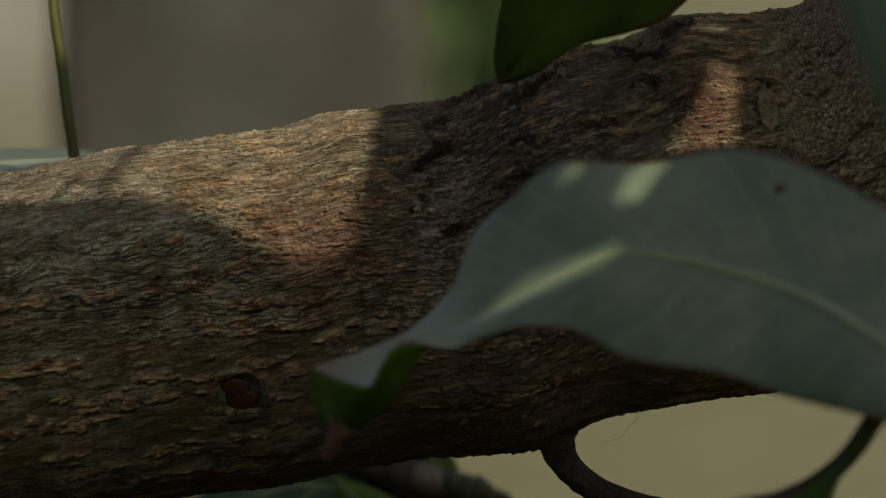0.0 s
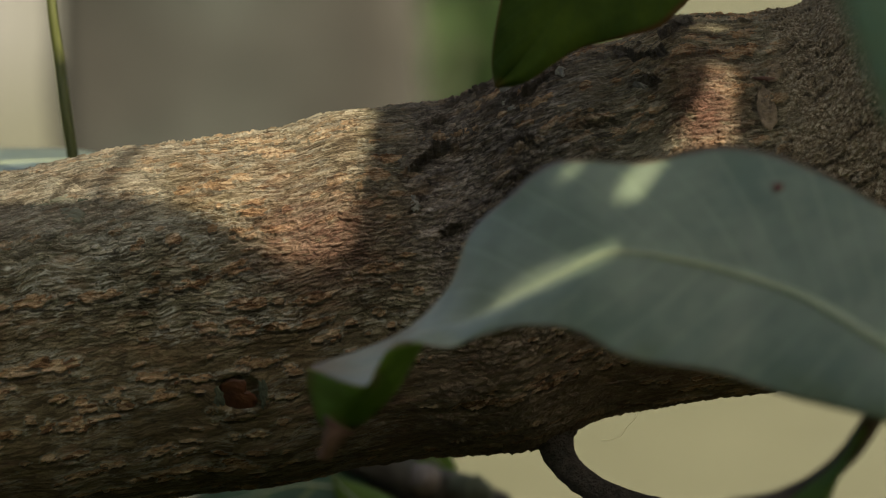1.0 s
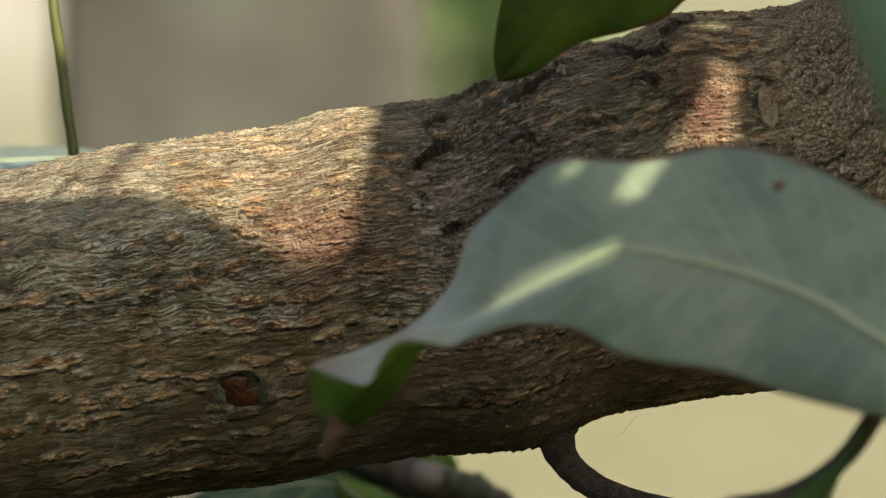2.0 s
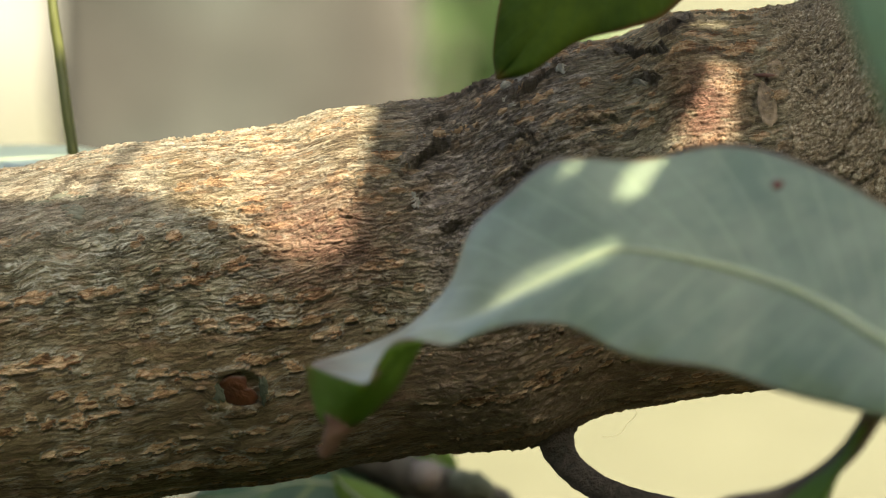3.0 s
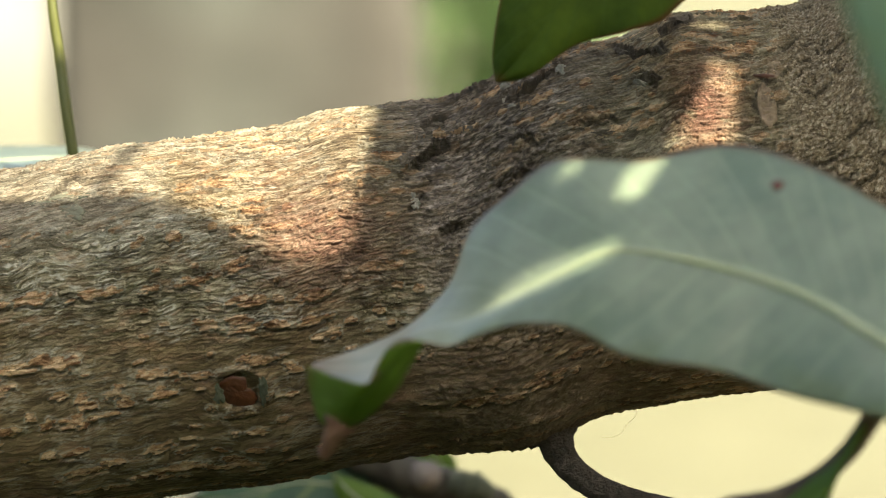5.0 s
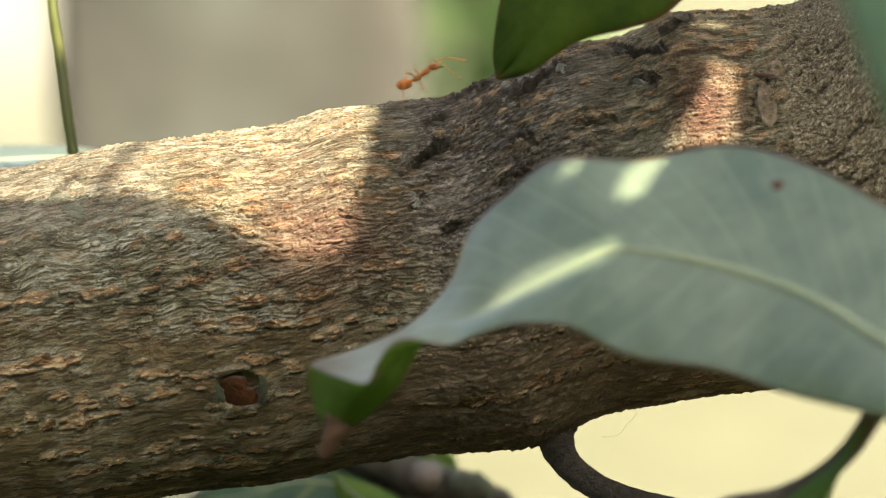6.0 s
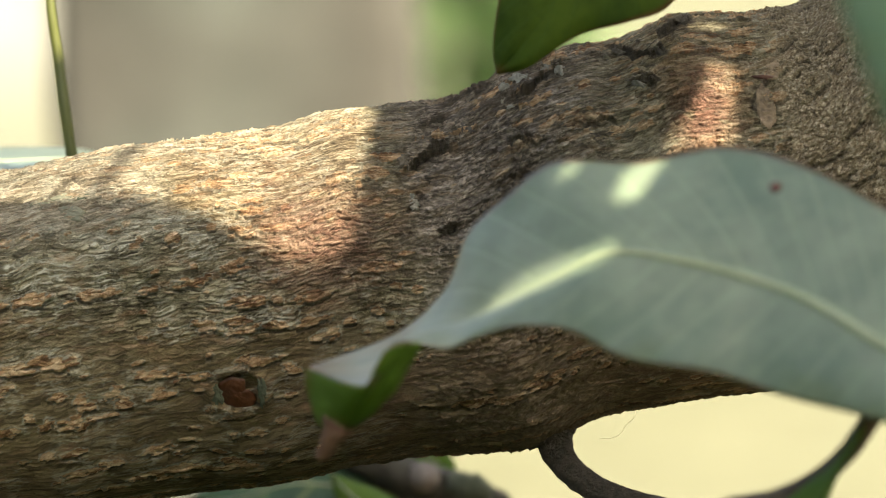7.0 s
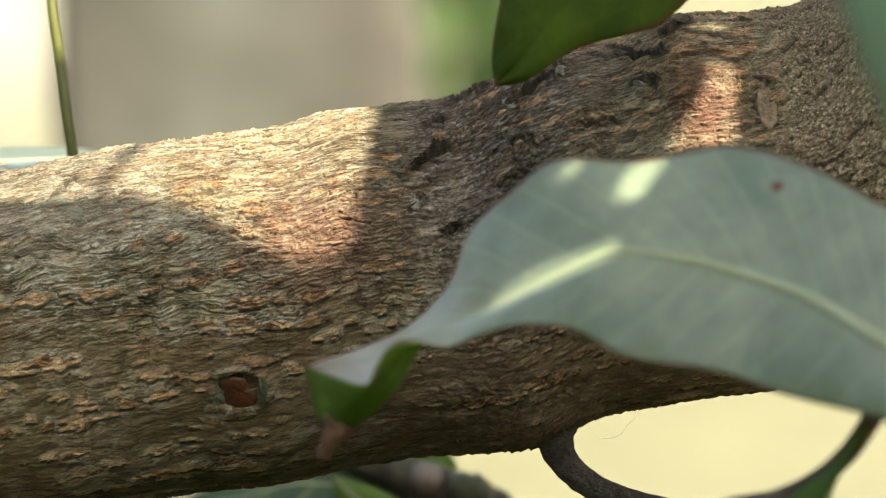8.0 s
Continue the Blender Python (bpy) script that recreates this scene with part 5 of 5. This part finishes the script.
# ---- shade, added out of view: the mango tree's crown and a spray of leaves over the branch ----
SUN_A = SUN_WAY.cross(Vector((0, 0, 1))).normalized()
SUN_B = SUN_A.cross(SUN_WAY)


def sun_plane(p):
    """Where the sun's ray through p crosses a plane square to it: two mm."""
    q = p - at(0, 0, 0)
    return q.dot(SUN_A) * 1000, q.dot(SUN_B) * 1000


def inside(points, corners):
    """Which of the points (n x 2) lie inside an outline."""
    x, y = points[:, 0], points[:, 1]
    hit = np.zeros(len(points), bool)
    for (ax, ay), (bx, by) in zip(corners, corners[1:] + corners[:1]):
        cross = (ay > y) != (by > y)
        hit ^= cross & (x < (bx - ax) * (y - ay) / (by - ay + 1e-12) + ax)
    return hit


# where the sun comes through to the bark and to the big leaf
SUN_GAPS_BARK = (
    [(-72.0, 6.3), (-60.3, 7.3), (-48.7, 8.2), (-40.3, 7.7), (-35.8, 6.1), (-29.1, 3.1), (-23.2, -0.2), (-18.7, -1.4), (-14.3, 0.6), (-13.7, 9.2), (-12.0, 16.8), (-11.2, 20.6), (-32.0, 16.9), (-65.3, 11.2), (-72.0, 10.1)],
    [(34.4, 14.8), (36.3, 18.8), (38.6, 24.2), (40.3, 26.6), (41.6, 27.4), (42.4, 25.3), (42.6, 14.8)],
    [(39.0, 32.4), (40.2, 33.0), (41.3, 32.7), (40.2, 32.2)],
)
SUN_GAPS_LEAF = (
    [(6.0, -8.6), (7.3, -7.2), (13.0, -3.9), (21.7, -0.6), (25.2, 0.3), (25.4, -0.8), (18.6, -5.2), (13.8, -7.6), (8.8, -9.5)],
    [(25.0, 5.3), (24.6, 6.6), (26.6, 10.4), (28.6, 12.6), (33.2, 13.2), (30.2, 9.9), (27.0, 6.4)],
    [(14.5, 4.6), (16.8, 9.8), (18.3, 11.6), (18.6, 11.0), (16.6, 7.0)],
)


def leaf_depth(u, v):
    """How far before the plane in focus the big leaf lies."""
    rib_v = float(np.interp(u, (-8, 9, 25, 45, 65), (-12, -7, 0, -4, -14)))
    return -84 - 0.4 * (u - 25) + (0.92 if v > rib_v else 0.47) * (v - rib_v)


def make_shade_spray():
    """An unseen spray of leaves, added to shade the branch but for a few gaps."""
    rnd = np.random.RandomState(12)
    gaps = [[sun_plane(skin_spot(u, v)) for u, v in g] for g in SUN_GAPS_BARK]
    gaps += [[sun_plane(at(u, v, leaf_depth(u, v))) for u, v in g] for g in SUN_GAPS_LEAF]
    gaps.append([sun_plane(at(u, v, 66)) for u, v in ((-70.3, 15.1), (-49.5, 14.4), (-52.8, 11.8), (-70.3, 10.1))])
    gaps.append([sun_plane(at(u, v, AXIS_D)) for u, v in ((-72.0, 9.9), (-65.3, 11.1), (-32.0, 16.6), (-12.0, 20.2), (-12.0, 25.9), (-32.0, 21.8), (-65.3, 16.2), (-72.0, 14.9))])
    grid = np.array([[sun_plane(skin_spot(u, v))] for u in np.arange(-68, 68, 2.0) for v in np.arange(-36, 38, 2.0)])[:, 0]
    leafy = np.array([[sun_plane(at(u, v, leaf_depth(u, v)))] for u in np.arange(-18, 68, 1.5) for v in np.arange(-24, 16, 1.5)])[:, 0]
    below = np.array([sun_plane(at(u, v, 122)) for u in np.arange(-44, 12, 3.0) for v in np.arange(-44, -24, 3.0)])
    shade = np.concatenate([grid, leafy, below])
    lit = []
    for g in gaps:
        g = np.array(g)
        lo, hi = g.min(0), g.max(0)
        xs, ys = np.meshgrid(np.arange(lo[0], hi[0] + 0.5, 0.8), np.arange(lo[1], hi[1] + 0.5, 0.8))
        cell = np.stack([xs.ravel(), ys.ravel()], -1)
        lit.append(cell[inside(cell, [tuple(p) for p in g])])
    lit = np.concatenate(lit)
    away = np.array([((shade[:, None] - lit[None, k::7]) ** 2).sum(-1).min(1) for k in range(7)]).min(0) ** 0.5
    need = shade[away > 1.2]
    xs, ws = np.array((0.0, 0.16, 0.38, 0.62, 0.84, 1.0)), np.array((0.02, 0.62, 1.0, 0.9, 0.5, 0.02))
    poses = []

    def covers(pts, p, c, s, long, wide):
        q = pts - p
        x, y = (q[:, 0] * c + q[:, 1] * s) / long, np.abs(q[:, 1] * c - q[:, 0] * s)
        return (x > 0) & (x < 1) & (y < np.interp(x, xs, ws) * wide / 2)

    for k in range(20000):
        if not len(need):
            break
        big = 1.0 if k < 1500 else 0.6 if k < 4000 else 0.3 if k < 10000 else 0.18
        long = rnd.uniform(80, 120) * big
        wide = long * rnd.uniform(0.28, 0.36)
        a = rnd.uniform(0, 2 * np.pi)
        c, s = np.cos(a), np.sin(a)
        target = need[rnd.randint(len(need))]
        p = target - rnd.uniform(0.2, 0.8) * long * np.array([c, s]) + rnd.uniform(-0.3, 0.3) * wide * np.array([-s, c])
        if covers(lit, p, c, s, long, wide).any():
            continue
        hit = covers(need, p, c, s, long * 0.97, wide * 0.94)
        if hit.sum() < (6 if k < 1500 else 3 if k < 4000 else 1):
            continue
        need = need[~hit]
        far = rnd.uniform(0.32, 0.42)
        centre = at(0, 0, 0) + SUN_A * (p[0] / 1000) + SUN_B * (p[1] / 1000) + SUN_WAY * far
        e1, e2 = SUN_A * c + SUN_B * s, SUN_B * c - SUN_A * s
        poses.append((centre, e1, e2, long, wide))
    kids = []
    v, f = leaf_template(1.0, 1.0, 0.0)
    v[:, 2] = 0
    t, cr = np.repeat(np.linspace(0, 1, 6), 3), np.tile([-1.0, 0, 1.0], 6)
    joints = []
    for centre, e1, e2, long, wide in poses:
        me = bpy.data.meshes.new("leaf_blade")
        up = 0.10 * long * (v[:, 0] - 0.5) ** 2 + 0.12 * wide * np.abs(v[:, 1])
        w = np.array(centre) + (v[:, :1] * long * np.array(e1) + v[:, 1:2] * wide * np.array(e2) + up[:, None] * np.array(SUN_WAY)) / 1000
        me.from_pydata(w.tolist(), [], f.tolist())
        put_attribute(me, "blade", np.stack([t, cr, t * long], -1))
        kids.append(linked("leaf_blade", me, LEAF_DARK))
        joints.append(centre)
    # an unseen bare stalk across the first gap, added to cast a thin shadow
    ends = [skin_spot(*p) + SUN_WAY * 0.42 for p in ((-44.3, 15.4), (-51.0, 8.6))]
    way = ends[1] - ends[0]
    line = spline([ends[0] - way * 4, ends[0], ends[1], ends[1] + way * 1.2], 24)
    kids.append(linked("petiole", tube("petiole", line, np.full(24, 0.0010), 8), GREEN_STEM))
    # unseen leaves added below the branch to keep light off its underside
    for k in range(52):
        u0, v0, d0 = rnd.uniform(-85, 48), rnd.uniform(-66, -43), rnd.uniform(-150, 5)
        a, long = rnd.uniform(0, 2 * np.pi), rnd.uniform(80, 110)
        wide = 0.34 * long
        uu = u0 + long * (v[:, 0] - 0.5) * np.cos(a) - wide * v[:, 1] * np.sin(a)
        dd = d0 + long * (v[:, 0] - 0.5) * np.sin(a) + wide * v[:, 1] * np.cos(a)
        me = bpy.data.meshes.new("leaf_blade")
        me.from_pydata([at(p, v0 - 6 * q * q, min(r, 30)) for p, q, r in zip(uu, v[:, 0], dd)], [], f.tolist())
        put_attribute(me, "blade", np.stack([t, cr, t * long], -1))
        kids.append(linked("leaf_blade", me, LEAF_DARK))
    return kids


def make_mango_tree():
    """The unseen tree that the branch belongs to: trunk, a limb to the branch, and a crown added over it to shade the
    ground below.
    """
    rnd = random.Random(9)
    foot = Vector((0.95, 0.95, -0.05))
    fork = Vector((1.8, -1.0, 4.4))
    trunk = spline([foot, (0.93, 0.93, 0.6), (0.86, 0.9, 1.5), (0.9, 0.75, 2.3), (1.3, 0.0, 3.4), fork], 60)
    z = np.linspace(0, 1, 60)
    kids = [linked("trunk", tube("trunk", trunk, 0.12 * (1 - 0.55 * z + 0.4 * np.exp(-z * 12)), 30, 0.1, 2), TRUNK)]
    end = at(108, 150, AXIS_D)
    limb = spline([at(103, 95, AXIS_D), end, end + Vector((0.08, 0.03, 0.12)), Vector((0.42, 0.66, 1.98)), Vector((0.89, 0.76, 2.25))], 40)
    kids.append(linked("limb", tube("limb", limb, np.linspace(0.024, 0.055, 40), 24, 0.08, 4), TRUNK))
    middle = at(0, 0, 0) + SUN_WAY * 5.6
    tips = []
    for k in range(12):
        a = k * 0.53
        far = middle + Vector((math.cos(a) * 2.3, math.sin(a) * 2.3, rnd.uniform(-0.4, 0.6)))
        line = spline([fork, fork.lerp(far, 0.5) + Vector((0, 0, 0.25)), far], 16)
        off = [q - SUN_WAY * q.dot(SUN_WAY) for q in (Vector(p) - at(0, 0, 0) for p in line)]
        if min(q.length for q in off) < 0.25:
            continue
        kids.append(linked("bough", tube("bough", line, np.linspace(0.05, 0.012, 16), 10, 0.1, k), TRUNK))
        tips += [Vector(line[i]) for i in range(3, 16)]
    poses = []
    while len(poses) < 5500:
        p = rnd.choice(tips) + Vector((rnd.gauss(0, 0.75), rnd.gauss(0, 0.75), rnd.gauss(0, 0.35)))
        q = p - at(0, 0, -20)
        if (q - SUN_WAY * q.dot(SUN_WAY)).length < 0.30 or p.z < 2.05:
            continue
        poses.append((pose(*p, rnd.uniform(-35, 35), rnd.uniform(-10, 50), rnd.uniform(0, 360)), rnd.uniform(1.2, 2.1)))
    kids.append(leaf_mass("crown", poses, LEAF_DARK, 0.17, 0.048))
    spray = make_shade_spray()
    tree = cluster("mango_tree", foot, kids + spray)
    return tagged(tree, "unseen mango tree, its dense crown added to shade the branch and ground", "tree")


# ---- build ----
make_ground()
make_far_tree("tree", -0.324, 5.6, 0.28, 6.8, 3, "grey tree trunk in soft light behind the branch")
make_bush("shrub", 0.12, 6.7, 0.95, 0.10, 5, 3200)
branch = make_tree_branch()
main_leaf = make_main_leaf()
top_leaf = make_top_leaf()
make_near_leaf()
make_back_leaf()
make_low_leaves()
make_near_twig()
make_stalk()
make_mango_tree()
make_low_sky_screen()
ant, ant_legs = make_ant()
second, second_legs = make_ant()


def motions():
    rows = []
    for t, dip in ((0, -0.1), (0.5, 0.2), (1.0, 0.6), (1.5, -0.7), (2.2, 0.1), (3.0, -0.2), (3.3, -0.2), (3.6, 0.1), (4.0, -0.4), (4.5, 0.0), (5.1, 0.2),
                   (5.8, -0.2), (6.2, -0.1), (6.6, 0.6), (7.0, -1.4), (7.3, -0.5), (7.6, 0.0), (8.0, 0.6)):
        turn = Matrix.Rotation(math.atan2(dip * 0.25, 44.0), 4, RIGHT) @ Matrix.Rotation(math.atan2(dip * 0.1, 25.0), 4, AIM)
        rows.append((t, Matrix.Translation(top_leaf.location + UP * (-dip * 0.00085)) @ turn))
    walk(top_leaf, rows)
    # the big leaf trembles by a fraction of a millimetre
    rows = []
    for t, right, up in ((0, 0.22, 0.04), (0.5, 0.0, 0.07), (1.0, 0.04, 0.12), (1.5, 0.08, 0.13), (2.3, 0.0, 0.0), (3.0, 0.0, 0.04), (3.5, 0.0, 0.1), (4.0, 0.0, 0.0),
                         (4.5, 0.0, 0.0), (5.3, 0.05, 0.06), (6.0, 0.0, 0.04), (6.5, -0.14, -0.07), (7.0, -0.05, -0.08), (7.5, -0.14, -0.07), (8.0, 0.0, 0.08)):
        rows.append((t, Matrix.Translation(main_leaf.location + (RIGHT * right + UP * up) * 0.001)))
    walk(main_leaf, rows)
    steps = ((0, -108.67, 3.42, 12, 8),
             (4.9, -108.67, 3.42, 12, 8),
             (5.2, -85.33, 6.92, 12, 8),
             (5.5, -57.83, 12.75, 12, 8),
             (5.8, -30.92, 16.75, 12, 7),
             (5.9, -19.9, 19.0, 12, 16),
             (6.0, -6.0, 21.8, 12, 24),
             (6.1, 1.6, 22.4, 12, 18),
             (6.2, 8.0, 26.33, 14, 20),
             (6.3, 17.17, 29.67, 18, 18),
             (6.4, 26.33, 32.58, 24, 12),
             (6.5, 36.4, 34.5, 32, 4),
             (6.6, 41.0, 33.8, 34, 4),
             (6.75, 47.17, 31.6, 36, 0),
             (8.0, 47.17, 31.6, 36, 0))
    walk(ant, [(t, ridge_pose(*p)) for t, *p in steps])
    gait(ant, ant_legs, ((4.9, 6.75),))
    steps = ((0, -117.0, 1.92, 12, 8),
             (7.1, -117.0, 1.92, 12, 8),
             (7.5, -100.33, 4.25, 12, 8),
             (7.8, -87.0, 6.75, 12, 8),
             (8.0, -75.17, 9.42, 12, 8))
    walk(second, [(t, ridge_pose(*p)) for t, *p in steps])
    gait(second, second_legs, ((7.1, 8.0),))


motions()
